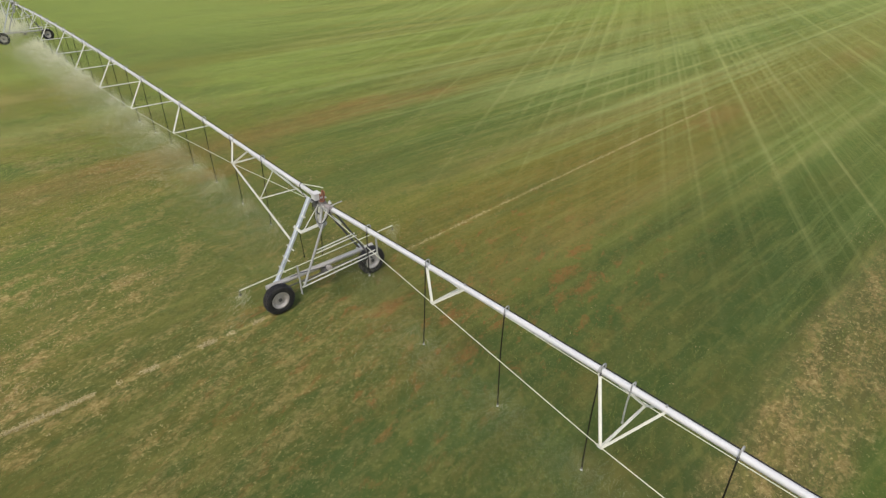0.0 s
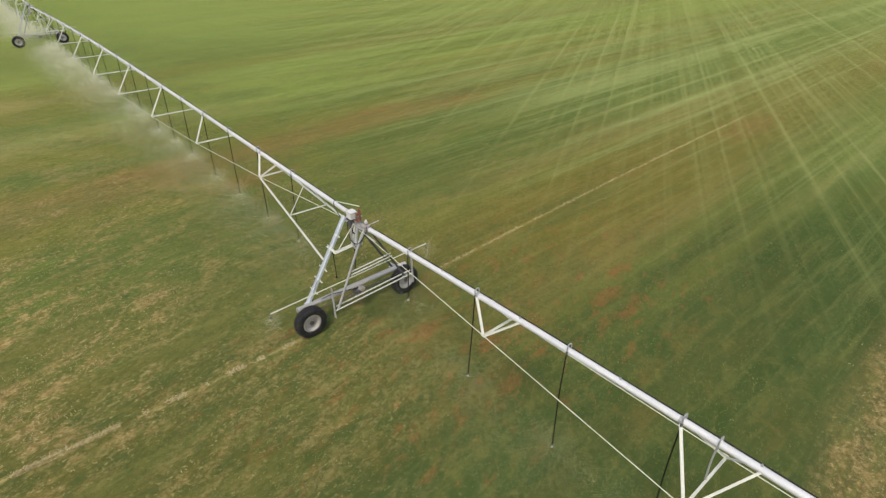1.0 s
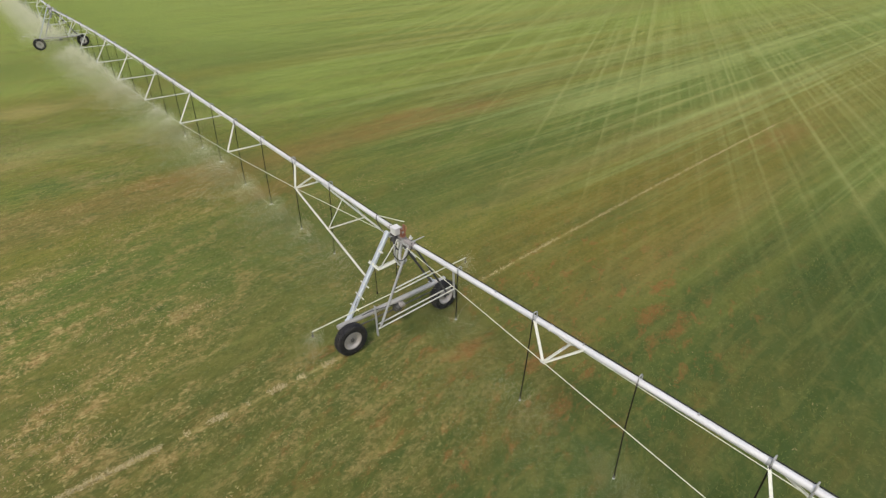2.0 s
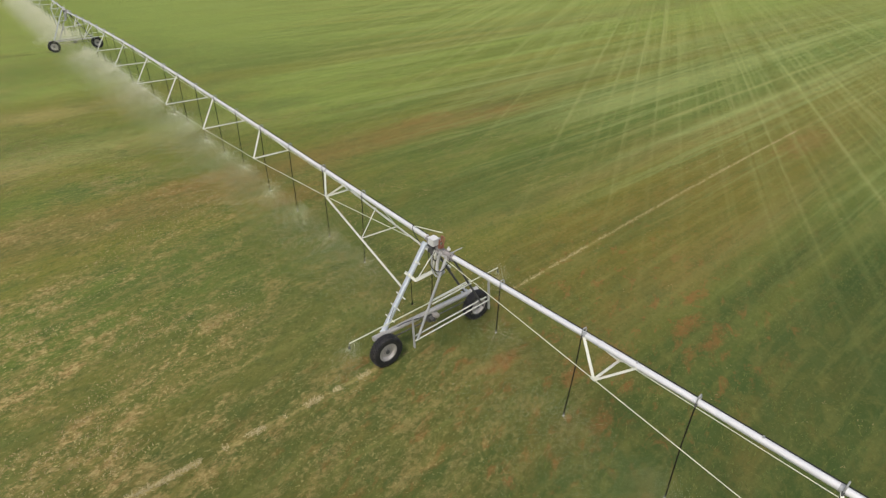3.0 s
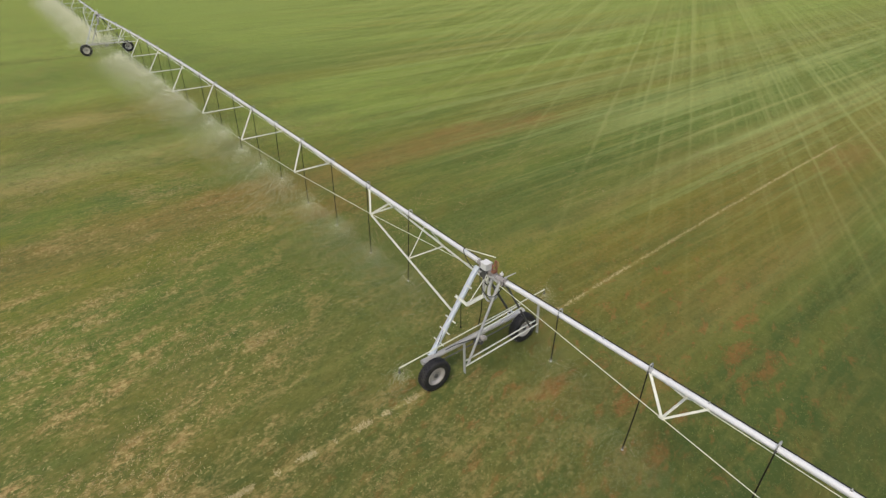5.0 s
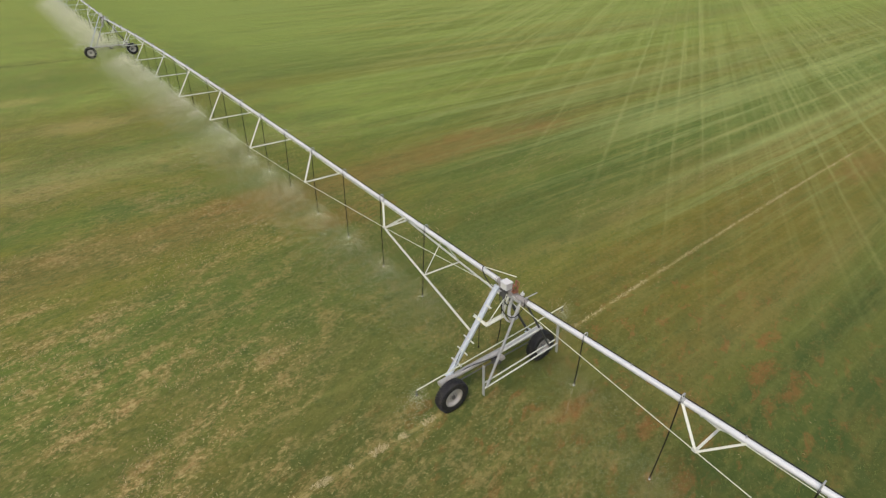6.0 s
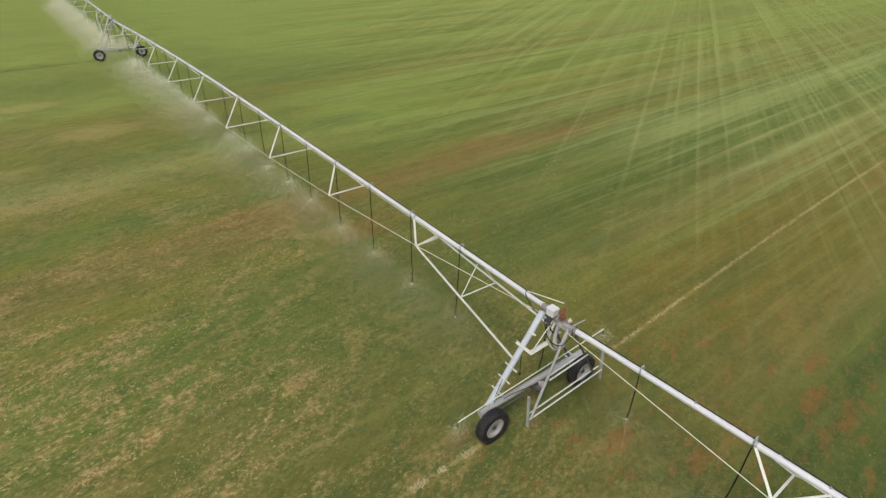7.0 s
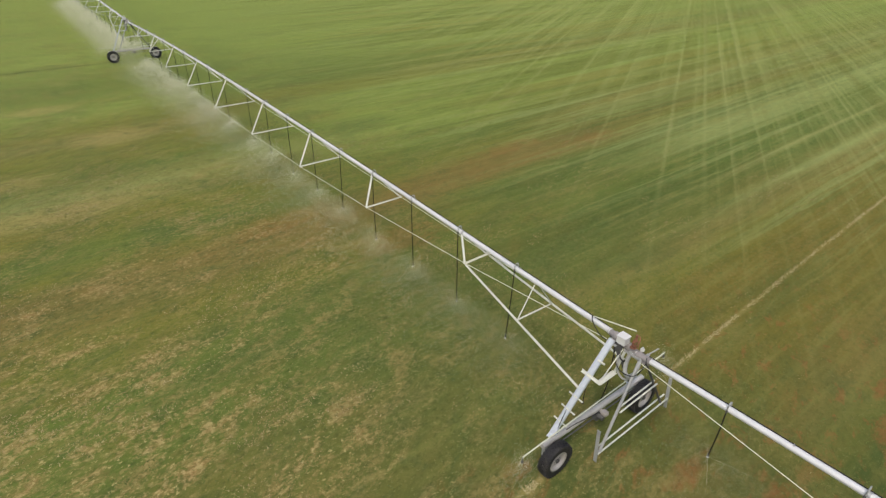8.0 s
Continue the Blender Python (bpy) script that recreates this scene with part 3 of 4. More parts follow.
def build_tower(beacon=True):
    tower = tagged(new("drive_tower"), "galvanised A-frame drive tower on two black lugged tyres in the field", "irrigation tower", "towers of the irrigation line")
    # wheels
    first = None
    for s in (-1, 1):
        if first is None:
            wheel = part("wheel", rim_mesh(), RIM, tower, "grey steel wheel with black rubber tyre")
            first = (wheel, part("tyre", tyre_mesh(), TYRE, wheel, "black lugged rubber tyre"))
            bm = bmesh.new()
            tube(bm, [(-0.02, 0, 0), (0.10, 0, 0)], 0.075, 16)
            tube(bm, [(0.10, 0, 0), (0.13, 0, 0)], 0.05, 16)
            for k in range(8):
                a = 2 * math.pi * k / 8
                tube(bm, [(0.04, math.cos(a) * 0.115, math.sin(a) * 0.115), (0.085, math.cos(a) * 0.115, math.sin(a) * 0.115)], 0.014, 6)
            hub = part("hub", bm, DULL_STEEL, wheel)
            first = (wheel, first[1], hub)
            wheel.matrix_basis = pose(-0.05, 2.0 * s, 0.562)
        else:
            wheel = share("wheel", first[0], pose(-0.05, 2.0 * s, 0.562, 20), tower)
            tagged(wheel, "grey steel wheel with black rubber tyre")
            share("tyre", first[1], Matrix(), wheel)
            share("hub", first[2], Matrix(), wheel)
        bm = bmesh.new()
        block(bm, (-0.34, 2.0 * s, 0.62), (0.2, 0.34, 0.36), 0.03)
        tube(bm, [(-0.28, 2.0 * s, 0.58), (-0.05, 2.0 * s, 0.58)], 0.06, 12)
        block(bm, (-0.36, 2.0 * s, 0.86), (0.22, 0.3, 0.16), 0.02)
        part("gearbox", bm, ZINC_FRAME, tower)
    # base beam with its drive train
    bm = bmesh.new()
    tube(bm, [(-0.34, -2.28, 1.0), (-0.34, 2.28, 1.0)], 0.095, 20)
    part("base_beam", bm, ZINC_BEAM, tower, "round galvanised base beam, muddied")
    bm = bmesh.new()
    tube(bm, [(-0.28, -1.86, 0.74), (-0.28, 1.86, 0.74)], 0.022, 8)
    part("drive_shaft", bm, DULL_STEEL, tower)
    bm = bmesh.new()
    block(bm, (-0.26, 0.02, 0.78), (0.2, 0.26, 0.22), 0.03)
    tube(bm, [(-0.2, 0.02, 0.84), (-0.04, 0.02, 0.84)], 0.08, 16)
    block(bm, (-0.34, 0.02, 0.9), (0.12, 0.2, 0.1), 0.01)
    motor = part("drive_motor", bm, DULL_STEEL, tower, "dark centre drive gearmotor")
    bm = bmesh.new()
    block(bm, (-0.1, 0.14, 0.95), (0.2, 0.2, 0.14), 0.03)
    tube(bm, [(-0.2, 0.14, 0.95), (-0.26, 0.14, 0.95)], 0.05, 10)
    part("motor_cap", bm, RIM, motor, "grey motor cover")
    # main legs
    for s in (-1, 1):
        bm = bmesh.new()
        if s < 0:
            channel(bm, (-0.14, -0.26, 3.98), (-0.45, -1.80, 0.98), 0.175, 0.07, 0.012, (1, 0, 0))
            part("leg", bm, ZINC_LEG, tower, "galvanised steel channel leg")
        else:
            tube(bm, [(-0.42, 0.1, 3.74), (-0.4, 1.74, 1.0)], 0.042, 12)
            tube(bm, [(-0.413, 0.8, 2.57), (-0.41, 0.92, 2.37)], 0.055, 12)
            part("leg", bm, DULL_STEEL, tower, "dark round tube leg")
        bm = bmesh.new()
        block(bm, (-0.4, s * 1.78, 1.03), (0.26, 0.3, 0.012), 0.003)
        block(bm, (-0.43, s * 1.74, 1.1), (0.22, 0.012, 0.2), 0.003)
        part("foot_plate", bm, ZINC_LEG, tower)

    def leg_at(z):
        f = (3.98 - z) / 3.0
        return Vector((-0.14 - 0.31 * f, -0.26 - 1.54 * f, z))
    for z in (2.26, 1.87, 1.48):
        c = leg_at(z)
        bm = bmesh.new()
        flat(bm, c + Vector((-0.24, -0.02, 0)), c + Vector((0.24, -0.02, -0.03)), 0.035, 0.03)
        part("rung", bm, ZINC_TRUSS, tower)
    c = leg_at(3.38)
    bm = bmesh.new()
    flat(bm, c + Vector((-0.02, -0.05, 0)), c + Vector((0.2, -0.05, 0)), 0.06, 0.03)
    part("rung", bm, ZINC_TRUSS, tower)
    # service step
    bm = bmesh.new()
    angle_iron(bm, (-0.52, -0.80, 2.88), (0.17, -0.86, 2.93), 0.07, 0.008, (0, 0, 1))
    part("step_bar", bm, ZINC_TRUSS, tower)
    bm = bmesh.new()
    flat(bm, (0.12, -0.88, 2.94), (0.12, -0.22, 2.98), 0.13, 0.02, (1, 0, 0))
    angle_iron(bm, (0.04, -0.88, 2.93), (0.04, -0.22, 2.97), 0.04, 0.006, (0, 0, 1))
    part("step_plate", bm, ZINC_TRUSS, tower)
    bm = bmesh.new()
    tube(bm, [(0.08, -0.76, 2.96), (0.14, -0.12, 3.78)], 0.016, 8)
    tube(bm, [(0.12, -0.24, 2.98), (0.2, -0.1, 3.78)], 0.04, 8)
    part("step_hanger", bm, ZINC_TRUSS, tower)
    # outrigger frame on the far side of the joint
    for s in (-1, 1):
        bm = bmesh.new()
        tube(bm, [(0.66, s * 0.12, 3.70), (0.88, s * 1.42, 1.32)], 0.042 if s < 0 else 0.034, 12)
        part("outrigger_leg", bm, ZINC_FRAME if s < 0 else DULL_STEEL, tower, "round grey tube leg" if s < 0 else "dark round tube leg")
        bm = bmesh.new()
        out = 1.53 if s < 0 else 1.7
        flat(bm, (0.80, s * out, 2.18), (0.88, s * out, 1.06), 0.10, 0.02, (1, 0, 0.1))
        tube(bm, [(0.80, s * (out - 0.02), 2.14), (0.80, s * (out + 0.02), 2.14)], 0.03, 10)
        part("end_plate", bm, ZINC_FRAME, tower)
    for y0, y1, x, z0, z1 in ((-1.5, 1.66, 0.9, 1.34, 1.47), (-1.4, 1.66, 0.765, 1.40, 1.52), (-0.78, 0.85, 0.84, 2.40, 2.49), (-0.7, 0.85, 0.74, 2.45, 2.54)):
        bm = bmesh.new()
        tube(bm, [(x, y0, z0), (x, y1, z1)], 0.024, 10)
        part("outrigger_rail", bm, ZINC_TRUSS, tower)
    # boom with a spray head at each end
    bm = bmesh.new()
    tube(bm, [(-0.17, -3.26, 1.45), (-0.3, 3.28, 1.53)], 0.02, 8)
    part("spray_boom", bm, ZINC_ROD, tower, "thin pale spray boom pipe")
    for x, y, z in ((-0.17, -3.26, 1.45), (-0.3, 3.28, 1.53)):
        bm = bmesh.new()
        tube(bm, [(x, y, z), (x, y - 0.01, z - 0.16)], 0.014, 8)
        tube(bm, [(x, y, z - 0.14), (x, y, z - 0.2)], [0.03, 0.04], 8)
        part("boom_nozzle", bm, DULL_STEEL, tower)
    # head: pipe joint, control box, beacon, cables
    bm = bmesh.new()
    tube(bm, [(-0.46, 0, 3.952), (-0.3, 0, 3.94), (-0.26, 0, 3.935), (-0.18, 0, 3.925), (-0.12, 0, 3.915), (0.12, 0, 3.87), (0.2, 0, 3.85), (0.28, 0, 3.84), (0.32, 0, 3.835), (0.46, 0, 3.81)], [0.088, 0.088, 0.125, 0.125, 0.105, 0.105, 0.125, 0.125, 0.092, 0.092], 20)
    part("pipe_joint", bm, JOINT, tower, "brownish flexible pipe joint")
    bm = bmesh.new()
    tube(bm, [(0.47, 0, 3.808), (0.5, 0, 3.80), (0.52, 0, 3.80), (0.86, 0, 3.805), (0.88, 0, 3.805), (0.9, 0, 3.805)], [0.094, 0.12, 0.098, 0.098, 0.12, 0.12], 18)
    block(bm, (0.68, 0, 3.72), (0.3, 0.24, 0.03), 0.006)
    part("pipe_collar", bm, JOINT, tower, "brownish steel collar")
    # dark pieces added to stand for the shaded cavity below the control box
    bm = bmesh.new()
    block(bm, (0.02, -0.16, 3.78), (0.22, 0.16, 0.26), 0.02)
    tube(bm, [(0.1, -0.22, 3.7), (0.1, -0.22, 3.52)], 0.045, 10)
    part("cavity_block", bm, DULL_STEEL, tower, "dark block filling the shaded hollow under the box")
    bm = bmesh.new()
    block(bm, (-0.14, 0, 3.86), (0.3, 0.62, 0.03), 0.005)
    block(bm, (0.0, -0.18, 3.9), (0.1, 0.04, 0.3), 0.008)
    block(bm, (0.0, 0.18, 3.9), (0.1, 0.04, 0.3), 0.008)
    block(bm, (0.4, 0, 3.76), (0.46, 0.3, 0.05), 0.008)
    part("head_bracket", bm, ZINC_FRAME, tower)
    bm = bmesh.new()
    block(bm, (0.09, -0.14, 4.09), (0.26, 0.25, 0.23), 0.012)
    block(bm, (0.09, -0.14, 4.21), (0.285, 0.275, 0.02), 0.006)
    block(bm, (0.09, -0.12, 3.97), (0.1, 0.12, 0.06), 0.004)
    part("control_box", bm, WHITE_BOX, tower, "white enamelled control box")
    if beacon:
        bm = bmesh.new()
        block(bm, (0.40, 0.02, 4.0), (0.12, 0.16, 0.05), 0.006)
        flat(bm, (0.40, -0.06, 3.98), (0.40, -0.05, 4.28), 0.04, 0.012)
        flat(bm, (0.42, 0.08, 3.98), (0.42, 0.07, 4.36), 0.04, 0.012)
        block(bm, (0.41, 0.01, 4.2), (0.05, 0.15, 0.05), 0.006)
        tube(bm, [(0.42, 0.04, 4.24), (0.42, 0.04, 4.4)], [0.04, 0.03], 12)
        tube(bm, curve_through([(0.42, 0.05, 4.38), (0.5, 0.08, 4.34), (0.52, 0.03, 4.18), (0.47, -0.05, 4.1), (0.44, -0.07, 4.2), (0.5, -0.02, 4.28), (0.54, 0.02, 4.08), (0.46, -0.02, 3.98)]), 0.014, 8)
        bmesh.ops.translate(bm, verts=bm.verts, vec=(-0.02, -0.1, 0.0))
        part("beacon", bm, RUST_RED, tower, "rusty orange beacon and bracket")
    bm = bmesh.new()
    tube(bm, [(0.74, 0.02, 3.86), (0.76, 0.12, 3.93), (0.82, 0.42, 3.99)], 0.018, 8)
    block(bm, (0.75, 0.06, 3.9), (0.07, 0.09, 0.06), 0.008)
    part("collar_lever", bm, ZINC_FRAME, tower, "grey lever on the collar")
    # small white valve block at the joint
    bm = bmesh.new()
    block(bm, (0.56, 0.09, 3.93), (0.1, 0.09, 0.08), 0.01)
    tube(bm, [(0.56, 0.09, 3.97), (0.56, 0.09, 4.02)], 0.02, 8)
    part("valve_block", bm, WHITE_BOX, tower, "small white valve block")
    bm = bmesh.new()
    tube(bm, [(-0.98, -0.05, 4.14), (0.3, 0.04, 4.42)], 0.016, 8)
    part("alignment_rod", bm, ZINC_ROD, tower)
    bm = bmesh.new()
    tube(bm, curve_through([(0.36, -0.05, 3.84), (0.34, -0.16, 3.5), (0.42, -0.26, 3.24), (0.56, -0.28, 3.18), (0.64, -0.26, 3.26)]), 0.058, 12)
    tube(bm, [(0.6, -0.27, 3.2), (0.7, -0.25, 3.34)], 0.075, 12)
    part("drain_elbow", bm, ZINC_FRAME, tower, "bent grey drain pipe")
    bm = bmesh.new()
    tube(bm, curve_through([(0.1, -0.12, 3.84), (0.13, -0.24, 3.5), (0.2, -0.27, 3.14), (0.42, -0.27, 3.0), (0.62, -0.26, 3.18), (0.72, -0.2, 3.55), (0.66, -0.08, 3.8)]), 0.03, 10)
    part("bypass_hose", bm, ZINC_FRAME, tower, "grey hose looped under the joint")
    bm = bmesh.new()
    tube(bm, curve_through([(-0.34, -0.74, 2.9), (-0.37, -0.7, 2.4), (-0.4, -0.66, 1.95), (-0.4, -0.65, 1.66)]), 0.013, 8)
    tube(bm, [(-0.4, -0.65, 1.68), (-0.4, -0.65, 1.6)], [0.018, 0.034], 8)
    part("leg_hose", bm, BLACK_HOSE, tower, "short black hose with a spray head")
    bm = bmesh.new()
    tube(bm, curve_through([(0.0, -0.15, 4.0), (-0.05, -0.25, 3.7), (0.25, -0.35, 3.3), (0.7, -0.35, 3.35), (0.85, -0.15, 3.7), (0.8, -0.05, 3.9)]), 0.014, 6)
    tube(bm, curve_through([(-1.0, -0.1, 4.2), (-0.9, -0.2, 4.1), (-0.6, -0.22, 3.85), (-0.3, -0.22, 3.82), (0.0, -0.2, 3.95)]), 0.014, 6)
    tube(bm, curve_through([(0.05, -0.12, 3.95), (0.1, -0.2, 3.6), (0.3, -0.2, 3.5), (0.35, -0.05, 3.85)]), 0.02, 6)
    part("cable", bm, CABLE, tower, "looped black cables")
    bm = bmesh.new()
    tube(bm, curve_through([(-0.25, -0.4, 3.7), (-0.4, -1.1, 2.3), (-0.35, -1.7, 1.12), (-0.26, -1.0, 1.12), (-0.2, 0.0, 0.98)]), 0.012, 6)
    part("motor_cable", bm, CABLE, tower)
    bm = bmesh.new()
    tube(bm, curve_through([(-0.15, 0.0, 3.82), (-0.16, 0.0, 3.0), (-0.15, 0.0, 2.2), (-0.24, 0.0, 1.5)]), 0.016, 8)
    part("feed_hose", bm, BLACK_HOSE, tower, "black hose feeding the spray boom")
    return tower


# ---- drops ----
def build_drop(length, lean=0.0, bow=0.02):
    """A gooseneck over the pipe, a black hose and a spray head; the base is the pipe's axis."""
    drop = tagged(new("sprinkler_drop"), "black hose drop hanging from a steel gooseneck on the water pipe", "sprinkler", "sprinkler drops along the pipe")
    bm = bmesh.new()
    r = 0.075
    tube(bm, [(0, 0.05, 0.07)] + arc((0, -0.025, 0.15), (0, 1, 0), (0, 0, 1), r, 0, 180, 10) + [(0, -0.1, 0.0)], 0.016, 8)
    part("gooseneck", bm, ZINC_FRAME, drop, "grey steel gooseneck")
    bm = bmesh.new()
    tube(bm, [(0, -0.1, 0.03), (0, -0.1, -0.05)], 0.024, 8)
    part("hose_clip", bm, DULL_STEEL, drop)
    bm = bmesh.new()
    tube(bm, curve_through([(0, -0.1, 0.02), (lean * 0.3 + bow, -0.12, -length * 0.4), (lean * 0.72 + bow * 0.6, -0.11, -length * 0.76), (lean, -0.10, -length)], 4), 0.0165, 8)
    part("hose", bm, BLACK_HOSE, drop, "black rubber hose")
    bm = bmesh.new()
    tube(bm, [(lean, -0.10, -length + 0.02), (lean, -0.10, -length - 0.06)], 0.021, 8)
    part("weight", bm, DULL_STEEL, drop)
    bm = bmesh.new()
    tube(bm, [(lean, -0.10, -length - 0.04), (lean, -0.10, -length - 0.07), (lean, -0.10, -length - 0.1)], [0.017, 0.022, 0.032], 10)
    part("spray_head", bm, NOZZLE, drop, "small pale spray head")
    return drop


def build_stub():
    """A short grey hose tied back below its gooseneck."""
    stub = tagged(new("capped_drop"), "short translucent grey hose tied under its steel gooseneck", "sprinkler")
    bm = bmesh.new()
    tube(bm, [(0, 0.05, 0.07)] + arc((0, -0.025, 0.13), (0, 1, 0), (0, 0, 1), 0.075, 0, 180, 10) + [(0, -0.1, 0.0)], 0.016, 8)
    part("gooseneck", bm, ZINC_FRAME, stub)
    bm = bmesh.new()
    tube(bm, curve_through([(0, -0.1, 0.02), (-0.015, -0.11, -0.3), (0.0, -0.14, -0.62), (0.02, -0.17, -0.84)], 4), [0.02] * 12 + [0.026], 8)
    part("hose", bm, ZINC_FRAME, stub, "grey translucent hose")
    return stub


span = build_span()
for x in (-60.0, -120.0):
    copy_thing(span, pose(x, 0, 0))
tower = build_tower()
far_one = build_tower(False)
far_one.matrix_basis = pose(-60.0, 0, 0)
for x in (-120.0, 60.0):
    copy_thing(far_one, pose(x, 0, 0))
short = build_drop(1.53, -0.02)
kinds = [build_drop(2.78, -0.12, 0.02), build_drop(3.0, 0.02, -0.015), build_drop(2.88, 0.05, 0.02)]
used = set()
HEADS = []
for x0 in (-120.0, -60.0, 0.0):
    for i, x in enumerate(DROPS):
        k = {(0.0, 1): 0, (0.0, 3): 1, (-60.0, 10): 0, (-60.0, 11): 2}.get((x0, i), (i * 5 + int(x0 / 60)) % 3)
        base, length, lean = (short, 1.53, -0.02) if i == 0 else (kinds[k], (2.78, 3.0, 2.88)[k], (-0.12, 0.02, 0.05)[k])
        place = pose(x0 + x, 0, pipe_z(x))
        HEADS.append((x0 + x + lean, -0.1, pipe_z(x) - length - 0.1))
        if base in used:
            copy_thing(base, place)
        else:
            used.add(base)
            base.matrix_basis = place


build_stub().matrix_basis = pose(12.26, 0, pipe_z(12.26))


# ---- spray: fine drops thrown out by each head, and the mist that drifts from them with the wind ----
def spray(name, jets, mists, streams, label):
    """jets: rows of place, number, throw and time of flight; mists: rows of centre, number, spread along x, y and z, and drop size; streams: rows of place and way."""
    rng = np.random.default_rng(4)
    rows = []

    def slivers(p, way, wide, long):
        across = rng.normal(size=p.shape)
        across *= wide / np.linalg.norm(across, axis=1, keepdims=True)
        q = p + way * (long / np.maximum(np.linalg.norm(way, axis=1, keepdims=True), 1e-4))
        tri = np.stack([p - across, p + across, q], 1)
        rows.append(tri[tri[:, :, 2].min(1) > 0.02])
    for (hx, hy, hz), count, speed, flight in jets:
        a = rng.uniform(0, 2 * math.pi, count)
        v = speed * rng.uniform(0.1, 1.0, count)
        rise = rng.uniform(-0.3, 0.9, count)
        t = flight * rng.uniform(0.0, 1.0, count) ** 0.7
        p = np.stack([hx + np.cos(a) * v * t, hy + np.sin(a) * v * t - 2.6 * t * t, hz + rise * t - 3.0 * t * t], 1)
        p += rng.normal(size=(count, 3)) * np.array([0.08, 0.08, 0.04]) * np.minimum(t / flight, 1.0)[:, None]
        slivers(p, np.stack([np.cos(a) * v, np.sin(a) * v - 5.2 * t, rise - 6.0 * t], 1), 0.0018, 0.02)
    for (mx, my, mz), count, (sx, sy, sz), fine in mists:
        u = rng.uniform(0.0, 1.0, count) ** 2.0
        p = np.stack([mx + rng.normal(size=count) * sx * (0.35 + 0.65 * u) + 0.8 * u * sy, my + 0.2 - u * 2.0 * sy + rng.normal(size=count) * sy * (0.2 + 0.5 * u),
                      mz * (1.0 - 0.75 * u) + rng.normal(size=count) * sz + 0.05], 1)
        p[:, 2] = np.abs(p[:, 2])
        slivers(p, rng.normal(size=(count, 3)), 0.0034 * fine, 0.03 * fine)
    slivers(np.array([p for p, way in streams]), np.array([way for p, way in streams]), 0.0028, 0.05)
    corners = np.concatenate(rows).reshape(-1, 3).astype(np.float32)
    count = len(corners) // 3
    data = bpy.data.meshes.new(name)
    data.vertices.add(count * 3)
    data.vertices.foreach_set("co", corners.ravel())
    data.loops.add(count * 3)
    data.loops.foreach_set("vertex_index", np.arange(count * 3))
    data.polygons.add(count)
    data.polygons.foreach_set("loop_start", np.arange(count) * 3)
    data.update(calc_edges=True)
    data.materials.append(SPRAY)
    return tagged(new(name, data), label, "spray", kind="stuff")


jets, mists = [], []
for hx, hy, hz in HEADS:
    if hx < -105 or hx > 22:
        continue
    away = min(1.0, max(0.0, (-hx - 4) / 45))
    jets.append(((hx, hy, hz), int(300 + 11000 * away) if hx < 2 else 120, 2.0 + 1.8 * away, 0.42 + 0.16 * away))
    fine = 0.36 + 0.42 * min(1.0, max(0.0, (-hx - 4) / 26)) if hx > -58 else 1.1
    density = (0.018 if hx < 2 else 0.012) + 0.075 * away
    if hx < -62:
        density = 0.16
    wide = (1.9 + 0.4 * away, 0.85 + 0.25 * away, 0.26)
    mists.append(((hx, hy, hz), int(density * 12 * wide[0] * wide[1] / (1.0e-4 * fine * fine)), wide, fine))
for x0 in (-120.0, -60.0, 0.0):
    for x, y, z in ((-0.17, -3.27, 1.24), (-0.3, 3.27, 1.32)):
        jets.append(((x0 + x, y, z), 900, 1.5, 0.34))
        mists.append(((x0 + x, y, z), 6000, (0.5, 0.4, 0.2), 0.4))
streams = []
for a in (25.0, 118.0, 205.0, 300.0):
    for j in range(34):
        r = 0.03 * (j + 1)
        streams.append(((2.98 + math.cos(radians(a)) * r, -0.1 + math.sin(radians(a)) * r, pipe_z(3.0) - 1.63 - 0.1 * r * r), (math.cos(radians(a)), math.sin(radians(a)), -0.2 * r)))
spray("water_spray", jets, mists, streams, "fine white water spray drifting under the sprinkler drops")

# ---- loose growth on the field ----
def track_x(y):
    m = max(y + 2.0, 0.0)
    return -0.05 - 0.06 * m + 0.0006 * m * m


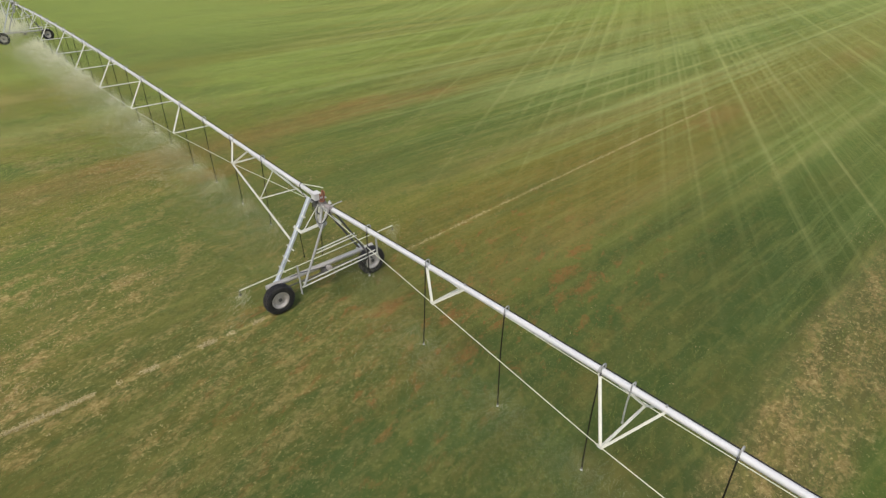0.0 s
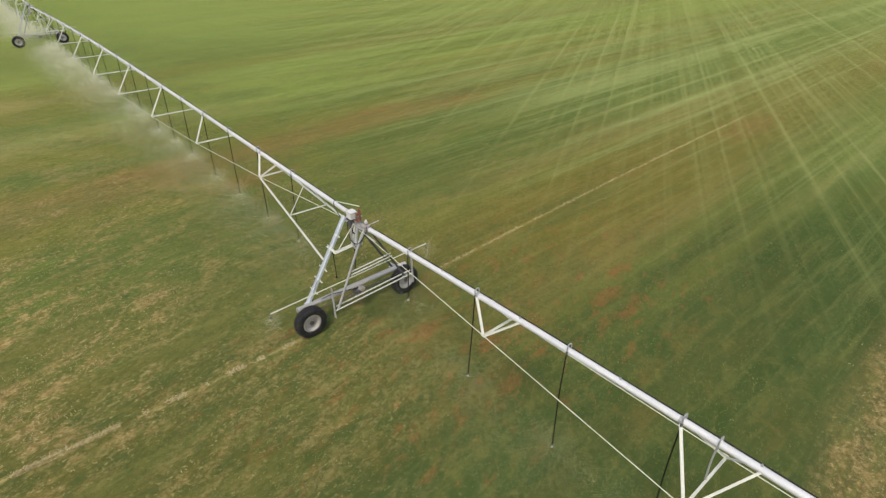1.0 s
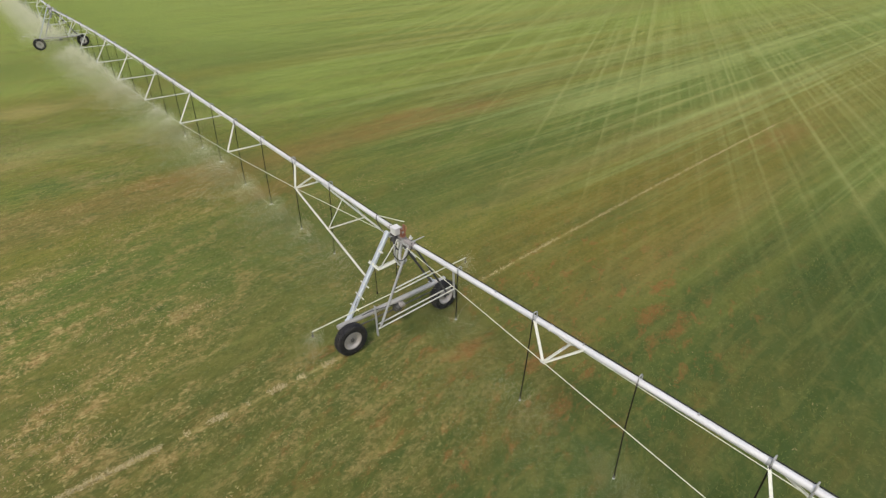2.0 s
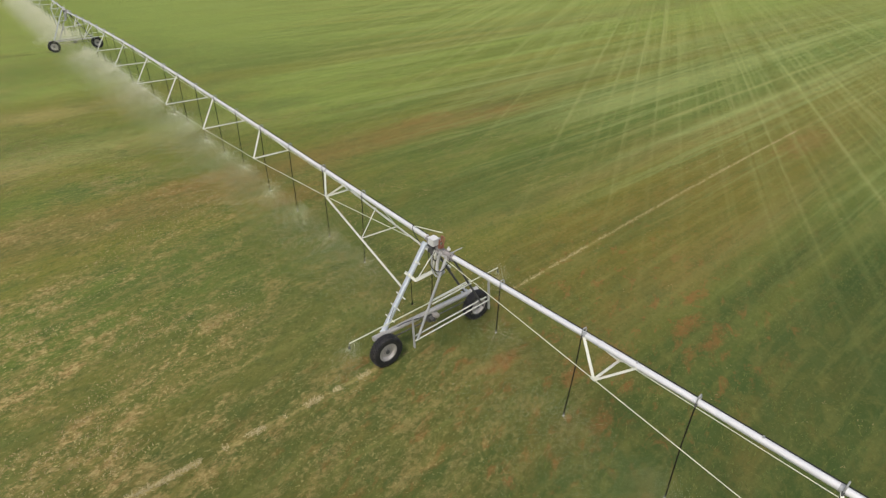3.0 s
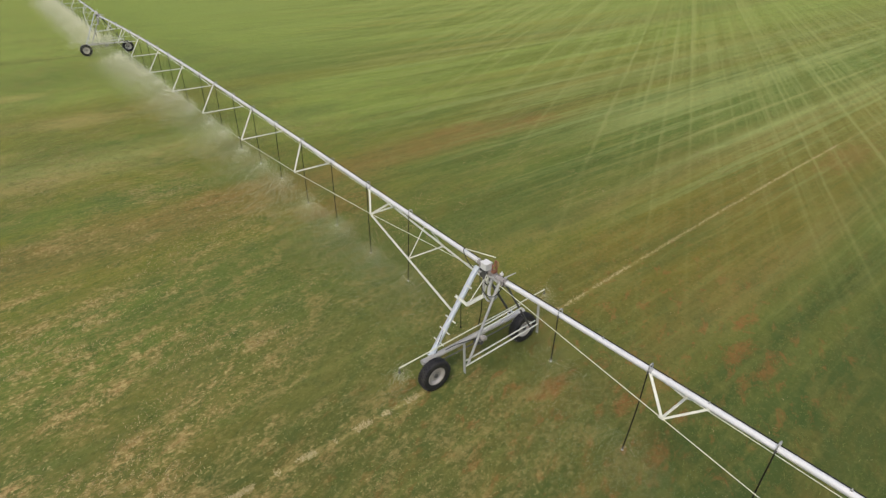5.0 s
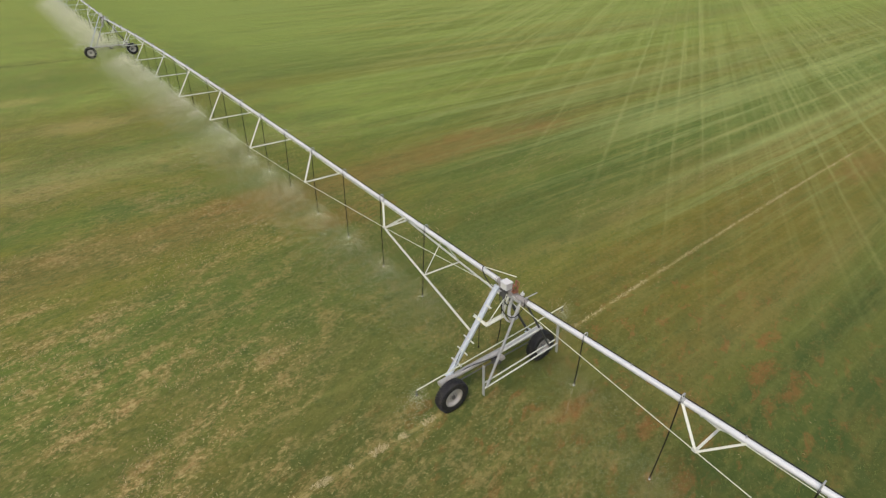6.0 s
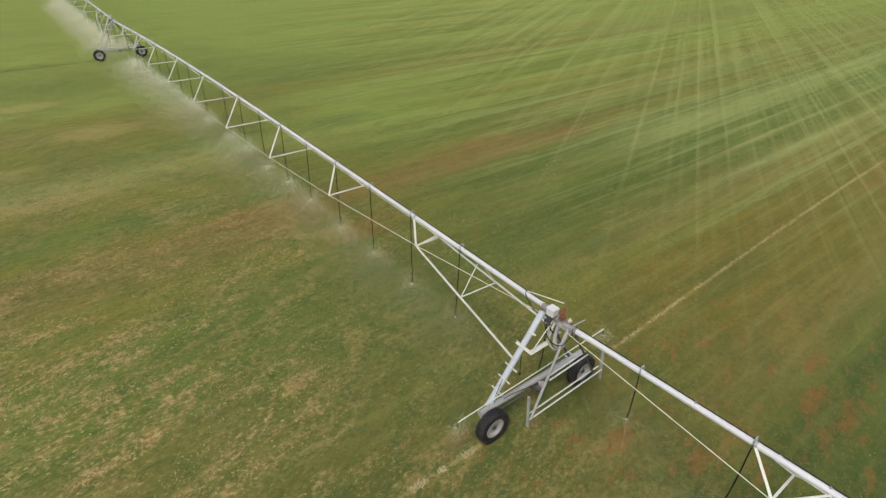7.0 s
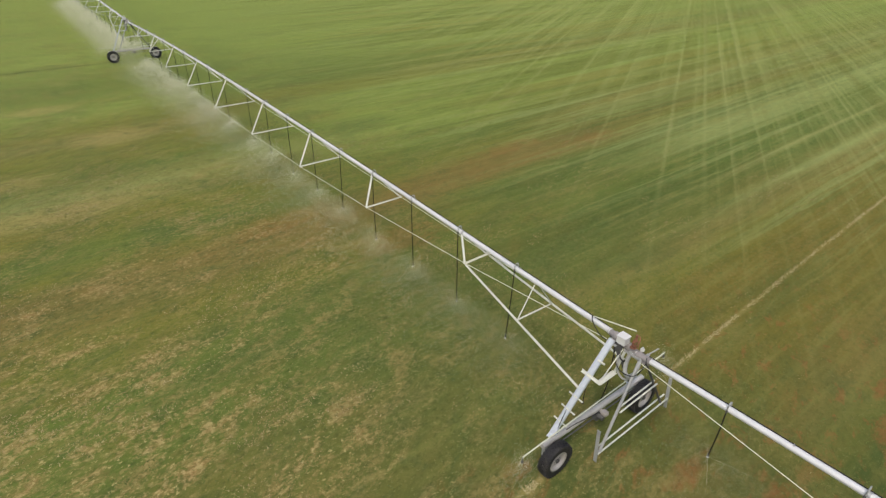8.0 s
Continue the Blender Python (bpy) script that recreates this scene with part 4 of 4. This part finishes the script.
def growth(name, label, count, low, high, material, length, lift, seed, dry=False):
    """Short blades in small clumps; thinned out by a slow random pattern."""
    rng = np.random.default_rng(seed)
    verts, faces = [], []
    while len(faces) < count:
        x, y = rng.uniform(low[0], high[0]), rng.uniform(low[1], high[1])
        if noise.noise((x * 0.25, y * 0.16, seed)) + 0.6 * noise.noise((x * 1.3, y * 0.6, seed + 5)) < (0.2 if dry else -0.1):
            continue
        if dry and (x > 11.5 and rng.uniform() < 0.6 or -1.0 < x < 11.5 and rng.uniform() < 0.975 or -5.5 < x <= -1.0 and y > -9 and rng.uniform() < 0.6 or y > 8 and rng.uniform() < 0.5):
            continue
        for _ in range(3):
            bx, by = x + rng.normal() * 0.07, y + rng.normal() * 0.14
            a, size = rng.uniform(0, 2 * math.pi), length * rng.uniform(0.6, 1.5)
            ux, uy, w = math.cos(a), math.sin(a), (0.16 if dry else 0.1) * size + 0.004
            k, gz = len(verts), ground_z(bx, by)
            verts += [(bx - uy * w, by + ux * w, gz + 0.004), (bx + uy * w, by - ux * w, gz + 0.004), (bx + ux * size, by + uy * size, gz + 0.02 + lift * rng.uniform(0.3, 1.2))]
            faces.append((k, k + 1, k + 2))
    data = bpy.data.meshes.new(name)
    data.from_pydata(verts, [], faces)
    data.materials.append(material)
    return tagged(new(name, data), label, "grass", kind="stuff")


growth("grass_tuft", "short green grass blades in tufts", 60000, (-32, -16), (20, 26), BLADES, 0.06, 0.05, 11)
growth("dry_stalk", "pale dry stalks scattered over the turf", 20000, (-36, -16), (20, 28), STRAW, 0.055, 0.025, 23, True)


def track_straw():
    rng = np.random.default_rng(31)
    verts, faces = [], []
    while len(faces) < 2600:
        y = rng.uniform(-13, 34)
        if -2.6 < y < 4.0 or abs(y + 7.9) < 0.2 or noise.noise((y * 1.6, 0, 7)) < (0.0 if -8 < y < 0 else -0.25):
            continue
        if y > 4.0 and rng.uniform() < 0.7:
            continue
        x = track_x(y) + rng.normal() * (0.06 if y < 4.0 else 0.04)
        a, size = rng.uniform(0, 2 * math.pi), rng.uniform(0.05, 0.13)
        ux, uy, w = math.cos(a), math.sin(a), 0.012
        k = len(verts)
        verts += [(x - uy * w, y + ux * w, 0.012), (x + uy * w, y - ux * w, 0.012), (x + ux * size, y + uy * size, rng.uniform(0.02, 0.09))]
        faces.append((k, k + 1, k + 2))
    data = bpy.data.meshes.new("track_straw")
    data.from_pydata(verts, [], faces)
    data.materials.append(TRACK_STRAW)
    return tagged(new("track_straw", data), "pale flattened straw along the wheel track", "straw", kind="stuff")


track_straw()
